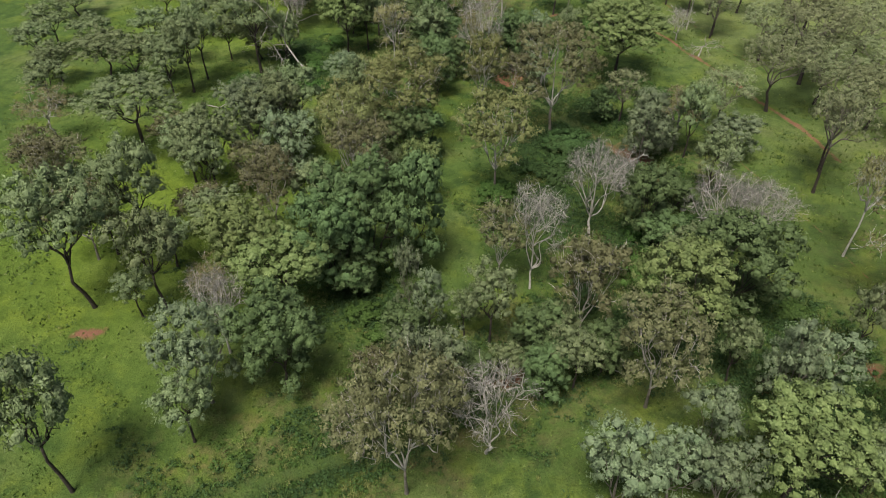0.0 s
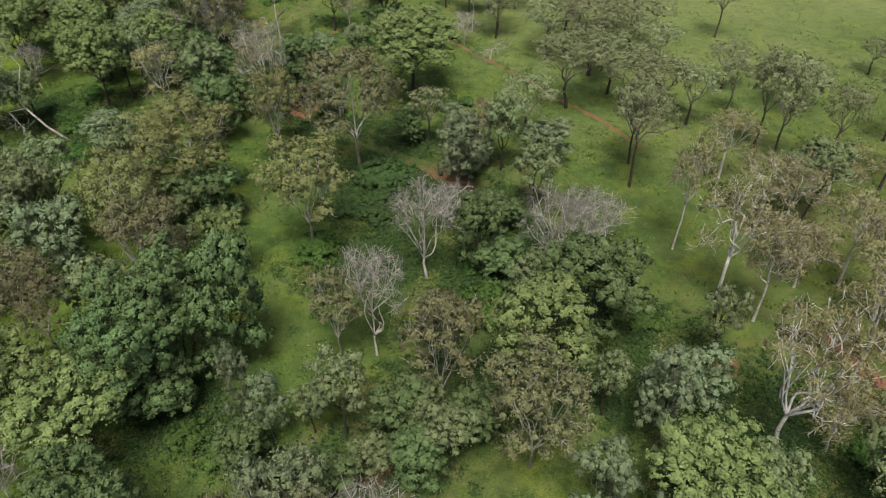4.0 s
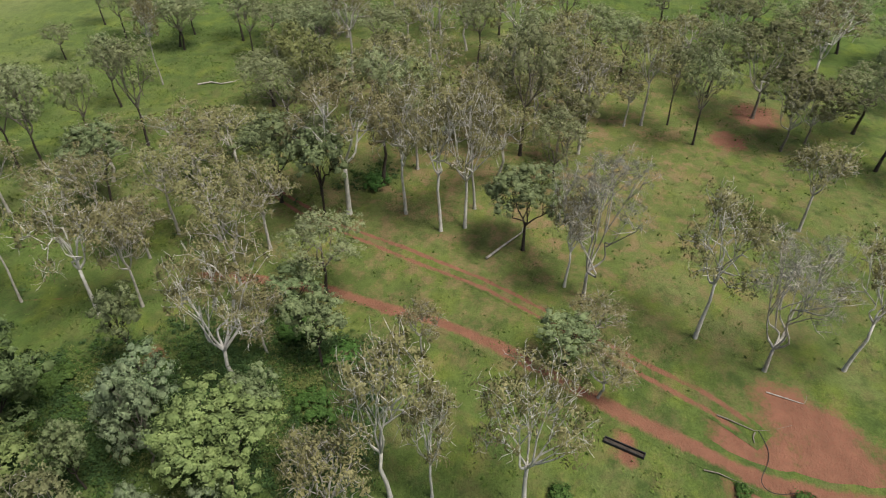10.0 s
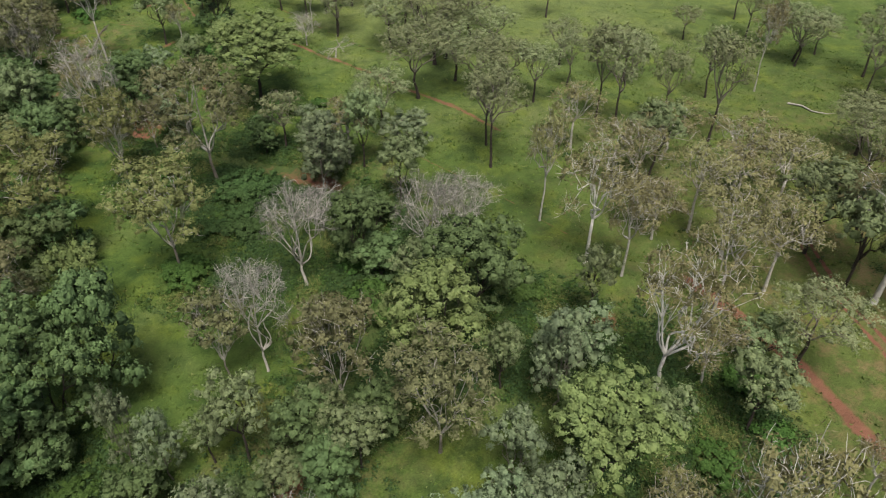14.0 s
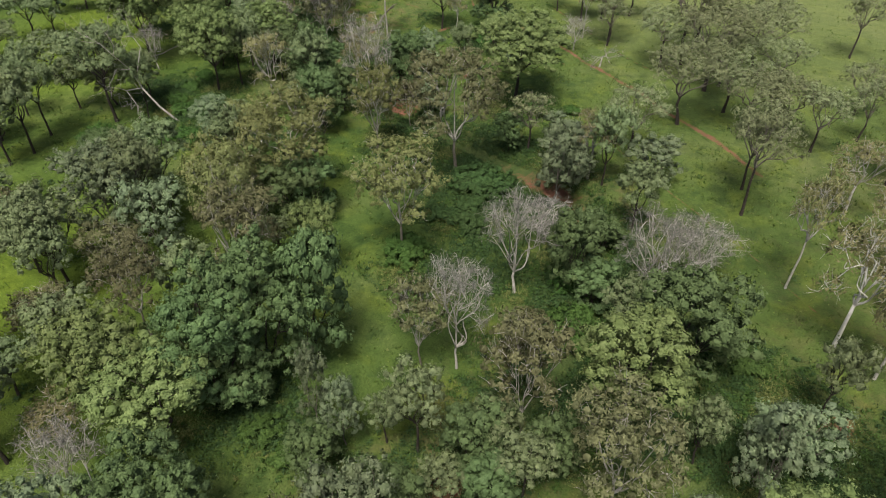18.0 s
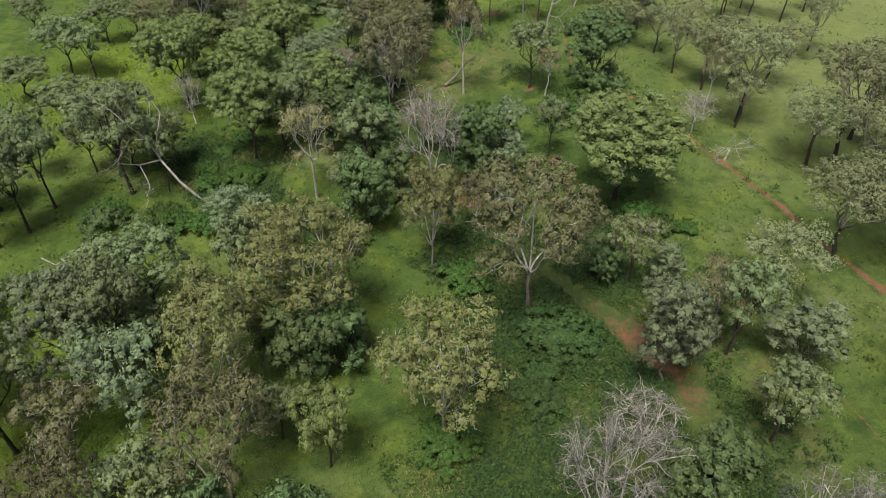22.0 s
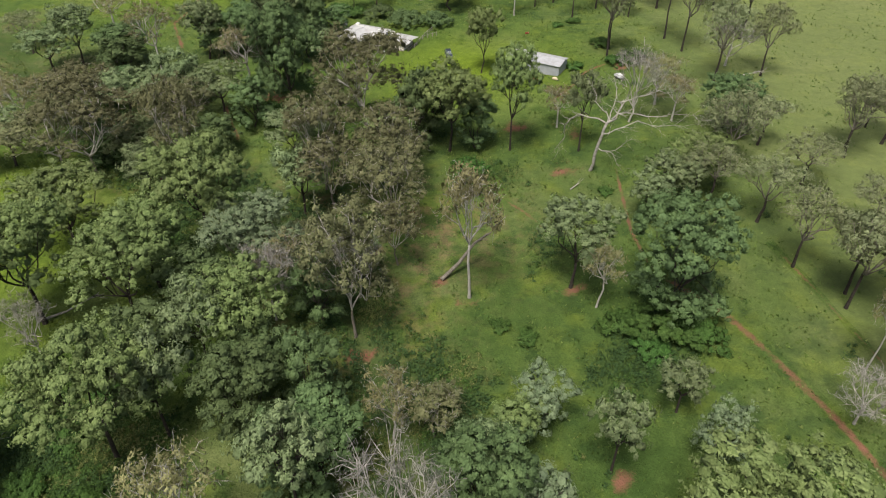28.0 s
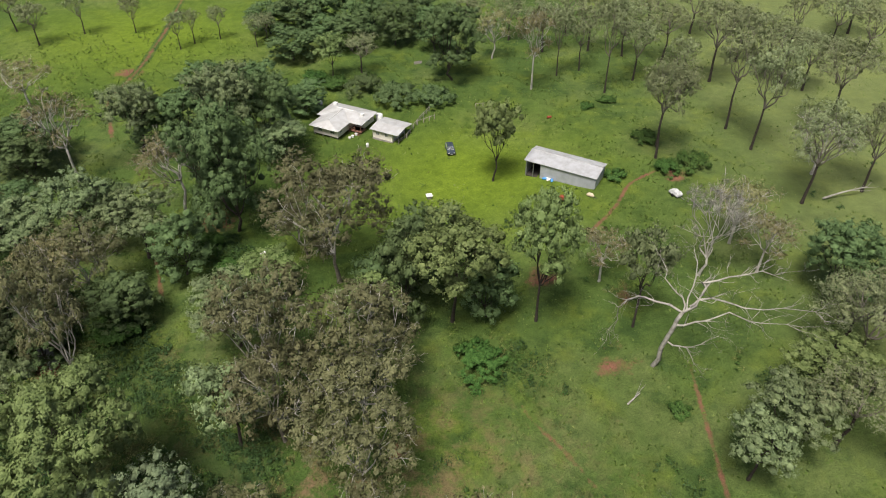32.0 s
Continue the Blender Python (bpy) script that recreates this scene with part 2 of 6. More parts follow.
def grass_tone(n, l, lush_fac):
    big = noise_node(n, l, 0.035, 5, 0.55)
    fine = noise_node(n, l, 0.55, 8, 0.7)
    tiny = noise_node(n, l, 3.4, 4, 0.7)
    c = ramp(n, l, big, (0.30, (0.063, 0.110, 0.025)), (0.5, (0.098, 0.149, 0.035)), (0.68, (0.155, 0.183, 0.066)))
    mid = noise_node(n, l, 0.13, 4, 0.6)
    c = mix(n, l, ramp(n, l, mid, (0.50, (0, 0, 0)), (0.66, (0.8, 0.8, 0.8))), c, (0.148, 0.191, 0.032))
    c = mix(n, l, ramp(n, l, noise_node(n, l, 0.21, 5, 0.65), (0.50, (0, 0, 0)), (0.64, (0.85, 0.85, 0.85))), c, (0.046, 0.086, 0.022))
    c = mix(n, l, lush_fac, c, (0.178, 0.246, 0.022))
    c = mix(n, l, maths(n, l, "MULTIPLY_ADD", fine, 2.2, True), mix(n, l, 1.0, c, (0.50, 0.56, 0.48), "MULTIPLY"), c)
    c.node.inputs[0].links[0].from_node.inputs[2].default_value = -0.62
    return mix(n, l, 0.55, c, ramp(n, l, tiny, (0.3, (0.42, 0.46, 0.38)), (0.7, (1.45, 1.4, 1.4))), "MULTIPLY"), fine, tiny


def attribute(n, key):
    a = n.new("ShaderNodeAttribute")
    a.attribute_name = key
    return a.outputs["Fac"]


gm, n, l, b = material("pasture_grass_and_red_earth", 0.95, 0, 0.15)
tone, fine, tiny = grass_tone(n, l, attribute(n, "lush"))
dry = maths(n, l, "MULTIPLY", maths(n, l, "MULTIPLY_ADD", noise_node(n, l, 0.30, 7, 0.72), 7.0, True), attribute(n, "litter"))
dry.node.inputs[0].links[0].from_node.inputs[2].default_value = -3.3
tone = mix(n, l, dry, tone, mix(n, l, tiny, (0.125, 0.070, 0.042), (0.30, 0.185, 0.12)))
tone = mix(n, l, maths(n, l, "MULTIPLY", attribute(n, "olive"), 0.38), tone, mix(n, l, fine, (0.120, 0.120, 0.034), (0.215, 0.195, 0.075)))
tone = mix(n, l, maths(n, l, "MULTIPLY", attribute(n, "pale"), 0.75), tone, mix(n, l, fine, (0.135, 0.160, 0.055), (0.245, 0.265, 0.105)))
low = maths(n, l, "MULTIPLY", maths(n, l, "MULTIPLY_ADD", noise_node(n, l, 0.7, 6, 0.7), 2.5, True), attribute(n, "scrub"))
low.node.inputs[0].links[0].from_node.inputs[2].default_value = -0.55
tone = mix(n, l, low, tone, mix(n, l, tiny, (0.024, 0.048, 0.012), (0.075, 0.110, 0.034)))
patchy = maths(n, l, "MULTIPLY_ADD", noise_node(n, l, 1.3, 5, 0.75), 0.45)
l.new(maths(n, l, "MULTIPLY", noise_node(n, l, 0.28, 7, 0.7), 0.6), patchy.node.inputs[2])
edge = maths(n, l, "ADD", attribute(n, "bare"), maths(n, l, "MULTIPLY_ADD", patchy, 2.1))
edge.node.inputs[1].links[0].from_node.inputs[2].default_value = -1.28
fac = maths(n, l, "MULTIPLY_ADD", edge, 2.4, True)
fac.node.inputs[2].default_value = -0.75
l.new(mix(n, l, fac, tone, earth_tone(n, l)), b.inputs["Base Color"])
bump(n, l, b, maths(n, l, "ADD", fine, tiny), 0.9, 0.35)
me.materials.append(gm)
tagged(new("ground", me), "uneven green pasture with bare red earth patches", "ground", kind="structure")


# ---- helpers for meshes ----
def raw(name, verts, faces, mat, smooth=False):
    m = bpy.data.meshes.new(name)
    m.from_pydata(verts, [], faces)
    if smooth:
        m.polygons.foreach_set("use_smooth", [True] * len(m.polygons))
    m.materials.append(mat)
    return m


def part_of(name, mesh, parent, label=""):
    ob = new(name, mesh)
    ob.parent = parent
    return tagged(ob, label) if label else ob


def tube(v, f, pts, radii, sides=6, ring=None):
    """Adds a tapered tube along pts to the vertex and face lists; it may grow out of a ring of another tube. Gives its rings."""
    up = Vector((0.31, 0.17, 0.93)).normalized()
    pts = [Vector(p) for p in pts]
    sides = len(ring) if ring else sides
    rings = []
    for i, (p, r) in enumerate(zip(pts, radii)):
        if ring and not i:
            rings.append(list(ring))
            continue
        d = (pts[min(i + 1, len(pts) - 1)] - pts[max(i - 1, 0)]).normalized()
        a = d.cross(up if abs(d.dot(up)) < 0.95 else Vector((1, 0, 0))).normalized()
        c = d.cross(a)
        q = [p + (a * math.cos(2 * math.pi * s / sides) + c * math.sin(2 * math.pi * s / sides)) * r for s in range(sides)]
        if ring and i == 1:
            old = [Vector(v[k]) - pts[0] for k in ring]
            ways = [q[k:] + q[:k] for k in range(sides)]
            ways += [w[::-1] for w in ways]
            q = min(ways, key=lambda w: sum((o.normalized() - (e - p).normalized()).length for o, e in zip(old, w)))
        elif i > 1 and ring:
            q = min([w for k in range(sides) for w in (q[k:] + q[:k], (q[k:] + q[:k])[::-1])], key=lambda w: sum((Vector(v[o]) - pts[i - 1] - (e - p)).length for o, e in zip(rings[-1], w)))
        rings.append(list(range(len(v), len(v) + sides)))
        v += [tuple(k) for k in q]
    for lo, hi in zip(rings, rings[1:]):
        for s in range(sides):
            e = (s + 1) % sides
            f.append((lo[s], lo[e], hi[e], hi[s]))
    f.append(tuple(rings[-1]))
    return rings


# ---- trees ----
# crown base, domes and their share of the crown, skirt domes, clump radius, how far a clump is filled, leaf sprays a clump, spray size, droop, branches a dome, twigs a branch, crookedness, barks
FORM = {
    "G": dict(base=0.42, domes=10, dome=0.29, skirt=4, size=0.92, fill=0.5, sprays=72, leaf=(0.25, 0.155), droop=0.35, arms=2, twigs=0, crook=0.07, bark=BARK_DARK, limb=BARK_DARK),
    "O": dict(base=0.48, domes=10, dome=0.27, skirt=3, size=0.95, fill=0.0, sprays=66, leaf=(0.27, 0.15), droop=0.4, arms=3, twigs=1, crook=0.08, bark=BARK_DARK, limb=BARK_GREY),
    "D": dict(base=0.08, domes=12, dome=0.34, skirt=6, size=0.98, fill=0.58, sprays=80, leaf=(0.25, 0.165), droop=0.1, arms=1, twigs=0, crook=0.05, bark=BARK_DARK, limb=BARK_DARK),
    "L": dict(base=0.36, domes=12, dome=0.31, skirt=4, size=0.98, fill=0.55, sprays=80, leaf=(0.25, 0.165), droop=0.2, arms=1, twigs=0, crook=0.06, bark=BARK_DARK, limb=BARK_DARK),
    "B": dict(base=0.30, domes=10, dome=0.27, skirt=4, size=0.95, fill=0.36, sprays=76, leaf=(0.27, 0.14), droop=0.5, arms=4, twigs=2, crook=0.09, bark=BARK_GREY, limb=BARK_PALE),
    "Y": dict(base=0.28, domes=10, dome=0.28, skirt=4, size=0.95, fill=0.36, sprays=76, leaf=(0.27, 0.14), droop=0.5, arms=4, twigs=2, crook=0.09, bark=BARK_GREY, limb=BARK_PALE),
    "P": dict(base=0.34, domes=10, dome=0.24, skirt=3, size=1.05, fill=0.0, sprays=66, leaf=(0.28, 0.14), droop=0.5, arms=4, twigs=3, crook=0.08, bark=BARK_PALE, limb=BARK_PALE),
    "Q": dict(base=0.32, domes=10, dome=0.25, skirt=2, size=1.1, fill=0.0, sprays=80, leaf=(0.28, 0.13), droop=0.5, arms=5, twigs=3, crook=0.10, bark=BARK_WHITE, limb=BARK_WHITE),
    "W": dict(base=0.26, domes=10, dome=0.25, skirt=2, size=1.0, fill=0.0, sprays=70, leaf=(0.36, 0.042), droop=0.0, arms=6, twigs=3, crook=0.11, bark=BARK_PALE, limb=BARK_PALE),
    "S": dict(base=0.10, domes=9, dome=0.36, skirt=4, size=0.9, fill=0.52, sprays=72, leaf=(0.24, 0.15), droop=0.3, arms=1, twigs=0, crook=0.05, bark=BARK_GREY, limb=BARK_GREY),
}
# height and crown radius of the grown forms: small, middling, large
CLASS = [(12.0, 5.0), (16.5, 7.3), (20.0, 9.8)]


def unit(a):
    return a / (np.linalg.norm(a, axis=-1)[..., None] + 1e-9)


def sprays(rng, centres, sizes, count, leaf, droop, flat=0.75, inner=0.74, out=None):
    """Leaf sprays, pointed and turned outwards, in a shell round each clump's centre. Gives vertices, faces and soft normals."""
    k = len(centres) * count
    c = np.repeat(centres, count, 0)
    s = np.repeat(sizes, count)
    d = rng.normal(size=(k, 3))
    d[:, 2] = np.where(rng.random(k) < 0.80, np.abs(d[:, 2]), d[:, 2])
    soft = d * (1, 1, 1 / flat)
    if out is not None:
        d += 0.7 * np.repeat(out, count, 0)
        soft = 0.6 * unit(d * (1, 1, 1 / flat)) + 0.5 * np.repeat(out, count, 0)
    d, soft = unit(d), unit(soft)
    odd = np.repeat(0.6 + 0.8 * rng.random((len(centres), 3)), count, 0)
    p = c + d * odd * (s * (inner + (1.22 - inner) * rng.random(k)))[:, None] * (1, 1, flat) + rng.normal(size=(k, 3)) * 0.07 * s[:, None]
    face = unit(soft + rng.normal(size=(k, 3)) * 0.42)
    axis = unit(np.cross(face, rng.normal(size=(k, 3))))
    axis[:, 2] -= droop
    axis = unit(axis - face * (axis * face).sum(1)[:, None])
    side = np.cross(axis, face)
    ln = (leaf[0] * (0.6 + 0.8 * rng.random(k)))[:, None]
    wd = (leaf[1] * (0.6 + 0.8 * rng.random(k)))[:, None]
    v = np.stack([p - axis * ln * 0.45 - side * wd * 0.5, p - axis * ln * 0.35 + side * wd * 0.5, p + axis * ln * 0.6], 1).reshape(-1, 3)
    f = np.arange(3 * k).reshape(-1, 3)
    turned = (np.cross(v[1::3] - v[0::3], v[2::3] - v[0::3]) * soft).sum(1) < 0
    f[turned] = f[turned][:, ::-1]
    return v, f, np.repeat(unit(soft + 0.38 * (face - soft)), 3, 0)


def lumps(rng, centres, sizes, fill, flat=0.75, out=None):
    """The packed leaves inside each clump: a small uneven body under the outer sprays. Gives vertices, faces and soft normals."""
    m, levels = 5, (-0.4, 0.2, 0.75)
    ang = 2 * np.pi * (np.arange(m)[None] + 0.5 * np.arange(3)[:, None]) / m
    z = np.array(levels)[:, None] + 0 * ang
    w = np.sqrt(1 - z * z)
    d = np.concatenate([np.stack([w * np.cos(ang), w * np.sin(ang), z], -1).reshape(-1, 3), [(0, 0, 1.0)]])
    k, q = len(centres), len(d)
    r = sizes[:, None] * fill * (0.82 + 0.36 * rng.random((k, q)))
    v = centres[:, None] + d[None] * r[..., None] * (1, 1, flat)
    soft = unit(d * (1, 1, 1 / flat))[None] * 0.6 + (0.5 * out[:, None] if out is not None else 0)
    one = []
    for i in range(2):
        for j in range(m):
            a, b, c, e = i * m + j, i * m + (j + 1) % m, (i + 1) * m + (j + 1) % m, (i + 1) * m + j
            one += [(a, b, c), (a, c, e)]
    one += [(2 * m + j, 2 * m + (j + 1) % m, 3 * m) for j in range(m)]
    f = (np.array(one)[None] + q * np.arange(k)[:, None, None]).reshape(-1, 3)
    return v.reshape(-1, 3), f, unit(soft.reshape(-1, 3))


def leafy(name, made, mat):
    """A mesh of leaf pieces (vertices, faces, normals) whose clumps shade softly."""
    v = np.concatenate([m[0] for m in made])
    start = np.cumsum([0] + [len(m[0]) for m in made])
    f = np.concatenate([m[1] + s for m, s in zip(made, start)])
    nn = np.concatenate([m[2] for m in made])
    me_ = bpy.data.meshes.new(name)
    me_.vertices.add(len(v))
    me_.vertices.foreach_set("co", v.ravel().astype(np.float32))
    me_.loops.add(3 * len(f))
    me_.loops.foreach_set("vertex_index", f.ravel().astype(np.int32))
    me_.polygons.add(len(f))
    me_.polygons.foreach_set("loop_start", np.arange(0, 3 * len(f), 3, dtype=np.int32))
    me_.update(calc_edges=True)
    me_.polygons.foreach_set("use_smooth", [True] * len(f))
    me_.normals_split_custom_set_from_vertices(nn.astype(np.float32))
    me_.materials.append(mat)
    return me_


def curve_of(pts, per=3):
    """Points of a smooth curve through pts."""
    full = [pts[0] * 2 - pts[1], *pts, pts[-1] * 2 - pts[-2]]
    made = []
    for a, b, c, d in zip(full, full[1:], full[2:], full[3:]):
        for i in range(per):
            u = i / per
            made.append(0.5 * (2 * b + (c - a) * u + (2 * a - 5 * b + 4 * c - d) * u**2 + (3 * b - a - 3 * c + d) * u**3))
    return made + [pts[-1]]


def grow(kind, size, seed, far):
    """Meshes of one tree of the kind and size: trunk, limbs, crown. The crown is a set of domes at the limbs' ends, each one of leafy clumps."""
    TALL, WIDE = CLASS[size]
    q, rng = FORM[kind], np.random.default_rng(seed)
    z0 = TALL * q["base"]
    heads, n = [], q["domes"]
    off = rng.random() * 6.3
    for i in range(n + q["skirt"]):
        skirt = i >= n
        rad = 0.66 * (0.8 + 0.3 * rng.random()) if skirt else math.sqrt((i + 0.3) / n) * 0.74 * (0.86 + 0.26 * rng.random())
        ang = off + (i * 2.4 if not skirt else (i - n + rng.random() * 0.5) * 6.283 / q["skirt"])
        big = WIDE * q["dome"] * (0.66 + 0.62 * rng.random()) * (0.85 if skirt else 1.0)
        crest = z0 + (TALL - z0) * ((0.22 + 0.25 * rng.random() + (0.16 if q["base"] > 0.25 else 0)) if skirt else (0.34 + 0.68 * math.sqrt(1 - rad * rad)) * (0.74 + 0.30 * rng.random()))
        heads.append((math.cos(ang) * rad * WIDE, math.sin(ang) * rad * WIDE, max(crest - 0.8 * big, z0 * 0.8 + 0.3 * big), big))
    heads = np.array(heads)
    # neighbouring domes draw apart, so that gaps stay between them
    for _ in range(6):
        for i in range(len(heads)):
            for j in range(i):
                gap = heads[i, :3] - heads[j, :3]
                far, least = np.linalg.norm(gap) + 1e-6, 0.98 * (heads[i, 3] + heads[j, 3]) * 0.86
                if far < least:
                    push = gap / far * (least - far) * 0.25
                    heads[i, :3] += push
                    heads[j, :3] -= push
    wide = np.hypot(heads[:, 0], heads[:, 1]) + 0.8 * heads[:, 3]
    heads[:, :2] *= np.minimum(1, 0.95 * WIDE / wide)[:, None]
    heads[:, 2] = np.clip(heads[:, 2], z0 * 0.75 + 0.3 * heads[:, 3], TALL - 0.9 * heads[:, 3])
    cs, out, own = [], [], []
    for i, (hx, hy, hz, big) in enumerate(heads):
        k = max(5, int(3.0 * (big / q["size"]) ** 2))
        for j in range(k):
            z = 1 - 1.30 * (j + rng.random()) / k
            w, a = math.sqrt(max(0, 1 - z * z)), j * 2.4 + rng.normal() * 0.25
            d = np.array([w * math.cos(a), w * math.sin(a), z])
            p = np.array([hx, hy, hz]) + d * big * (0.45 + 0.66 * rng.random()) * (1, 1, 0.92)
            deep = np.linalg.norm(p - heads[:, :3], axis=1) / heads[:, 3]
            deep[i] = 9
            if deep.min() > 0.74:
                cs.append(p)
                out.append(d)
                own.append(i)
    cs, out, own = np.array(cs), np.array(out), np.array(own)
    sizes = q["size"] * (0.50 + 0.95 * rng.random(len(cs)) ** 1.5)
    leaf, count = ((1.4 * q["leaf"][0], 1.4 * q["leaf"][1]), q["sprays"] // 2) if far else (q["leaf"], q["sprays"])
    made = [sprays(rng, cs, sizes, count, leaf, q["droop"], 0.82, 0.50, out)]
    if q["fill"]:
        made.append(lumps(rng, cs, sizes, q["fill"], 0.78, out))
    crown = leafy("crown", made, LEAF[kind])
    # trunk, then limbs that fork towards groups of domes
    fork = TALL * (0.34 + 0.14 * rng.random()) if kind in "PQ" else TALL * 0.20 if kind == "W" else TALL * max(0.14, q["base"] * (0.70 + 0.3 * rng.random()))
    bend = rng.normal(size=2) * 0.45
    tv, tf = [], []
    rb = 0.030 * WIDE + (0.07 if kind == "Q" else 0.06 if kind in "PGO" else 0.0 if kind in "BY" else 0.03)
    trunk_pts = [(0, 0, -0.5), (bend[0] * 0.1, bend[1] * 0.1, fork * 0.12), (bend[0] * 0.4, bend[1] * 0.4, fork * 0.38), (bend[0], bend[1], fork * 0.7), (bend[0] * 0.7, bend[1] * 0.7, fork)]
    tube(tv, tf, trunk_pts, (rb * 1.7, rb * 1.15, rb, rb * 0.85, rb * 0.75), 8)
    trunk = raw("trunk", tv, tf, q["bark"], True)
    limbs = []
    top = Vector(trunk_pts[-1])
    groups = 4 + int(rng.integers(0, 2))
    side = ((np.arctan2(heads[:, 1], heads[:, 0]) - off) % (2 * math.pi) / (2 * math.pi) * groups).astype(int)
    side[np.hypot(heads[:, 0], heads[:, 1]) < 0.22 * WIDE] = -1
    for g in range(-1, groups):
        mine = np.nonzero(side == g)[0]
        if not len(mine):
            continue
        bv, bf = [], []
        mid = Vector(heads[mine, :3].mean(0))
        wob = WIDE * q["crook"]
        line = [top] + [top.lerp(mid, s) + Vector(rng.normal(size=3)) * wob * (0.5 + s) - Vector((0, 0, 0.5 * s * (1 - s) * WIDE * 0.2)) for s in (0.25, 0.5, 0.75)] + [mid]
        line = curve_of(line)
        stem = tube(bv, bf, line, np.interp(np.linspace(0, 4, len(line)), range(5), (rb * 0.62, rb * 0.44, rb * 0.34, rb * 0.24, rb * 0.15)), 5)
        for i in mine:
            head, big = Vector(heads[i, :3]), heads[i, 3]
            k = int(rng.integers(4, 9))
            bow = line[k].lerp(head, 0.55) + Vector(rng.normal(size=3)) * big * 0.28
            arm = tube(bv, bf, (line[k], bow, head), (0, rb * 0.20, rb * 0.13), ring=stem[k])
            tips = np.nonzero(own == i)[0]
            for j in rng.permutation(tips)[: q["arms"]]:
                end = Vector(cs[j]) + Vector(out[j]) * (0.35 if kind in "WQP" else 0.15)
                r0 = int(rng.integers(1, 3))
                root = (bow, head)[r0 - 1]
                elbow = root.lerp(end, 0.5) + Vector(rng.normal(size=3)) * big * 0.20
                ring4 = [arm[r0][m] for m in (0, 1, 3)]
                fine = tube(bv, bf, (root, elbow, end), (0, rb * (0.15 if kind in "QW" else 0.11) + 0.01, 0.022), ring=ring4)
                for _ in range(q["twigs"]):
                    w = Vector(rng.normal(size=3) * 0.8 + out[j]).normalized() * q["size"] * (0.8 + 0.9 * rng.random())
                    u = elbow if rng.random() < 0.5 else end
                    rg = fine[1] if u is elbow else fine[2]
                    tube(bv, bf, (u, u + w * 0.55 + Vector(rng.normal(size=3)) * 0.2, u + w), (0, 0.026, 0.007), ring=rg)
        limbs.append(raw("limb", bv, bf, q["limb"], True))
    return trunk, limbs, crown


KINDS = {
    "G": ("gum_tree", "tall grey-green gum with a dark trunk on the pasture", "tree", "open gums"),
    "O": ("open_gum", "thin-crowned grey-olive gum with a dark trunk on open pasture", "tree", "thin open gums"),
    "D": ("creek_tree", "dense dark green tree with foliage almost to the ground", "tree", "creek trees"),
    "L": ("leafy_gum", "round fresh green gum with dark limbs", "tree", "leafy gums"),
    "B": ("brown_gum", "broad gum with brownish tinted drooping foliage", "tree", "brownish gums"),
    "Y": ("olive_gum", "gum with yellow olive drooping foliage", "tree", "olive gums"),
    "P": ("white_gum", "thin-crowned gum with pale smooth trunk and limbs", "tree", "pale gums"),
    "Q": ("white_limbed_gum", "sparse gum with bright white trunk and limbs", "tree", "white-limbed gums"),
    "W": ("dead_tree", "bare weathered white tree with fine twigs", "tree", "bare trees"),
    "S": ("silver_tree", "bushy silver-green young tree", "tree", "silver-green trees"),
}
STOCK, SEEN = {}, {}


def tree(kind, x, y, height, radius, lean=(0, 0)):
    """Plants a tree of the kind; trees of one kind and size share four grown forms, turned and stretched."""
    size = 0 if radius < 6.1 else 1 if radius < 8.5 else 2
    turn = SEEN[kind] = SEEN.get(kind, -1) + 1
    far = x > 105 or x < -75 or y > 335
    form = (kind, size, turn % 4, far)
    if form not in STOCK:
        STOCK[form] = grow(kind, size, 100 * "GDLBYPWSQO".index(kind) + 10 * size + turn % 4, far)
    name, label, category, group = KINDS[kind]
    base = tagged(new(name), label, category, group)
    m = pose(x, y, land_at(x, y) - 0.05, lean[1], lean[0], (turn * 137.5) % 360)
    base.matrix_world = m @ Matrix.Diagonal((radius / CLASS[size][1], radius / CLASS[size][1], height / CLASS[size][0], 1))
    trunk, limbs, crown = STOCK[form]
    part_of("trunk", trunk, base)
    for limb in limbs:
        part_of("limb", limb, base)
    part_of("crown", crown, base)
    return base


# ---- the woodland, tree by tree: kind, place, height, crown radius ----
tree("G", -58.5, 83.5, 26.0, 7.8)
tree("G", -45.5, 81.9, 20.4, 5.8)
tree("G", -68.4, 136.0, 17.2, 11.6)
tree("G", -46.4, 117.5, 20.0, 7.3)
tree("L", -25.9, 83.0, 15.3, 8.3)
tree("B", -62.9, 96.1, 16.8, 7.1)
tree("B", -77.7, 119.2, 12.1, 6.8)
tree("G", -54.2, 97.5, 23.0, 6.6)
tree("G", -41.4, 100.2, 12.7, 5.7)
tree("B", -31.0, 103.1, 18.8, 6.1)
tree("G", -35.5, 130.3, 21.0, 6.7)
tree("D", -12.5, 92.3, 23.5, 8.8)
tree("D", -4.9, 93.5, 23.8, 5.4)
tree("D", -18.5, 87.4, 20.5, 7.0)
tree("B", -16.1, 109.1, 21.6, 7.6)
tree("D", -4.4, 130.2, 14.1, 5.0)
tree("Y", 10.5, 116.8, 22.2, 8.3)
tree("B", 25.0, 141.6, 26.5, 11.2)
tree("Y", 9.7, 153.6, 21.1, 6.4)
tree("W", 10.0, 175.6, 24.5, 7.9)
tree("L", 45.2, 169.3, 19.4, 12.2)
tree("W", 67.8, 193.1, 9.0, 5.0)
tree("W", 27.5, 102.1, 21.5, 7.4)
tree("D", 37.0, 101.9, 16.0, 4.8)
tree("W", 47.0, 92.9, 17.1, 8.8)
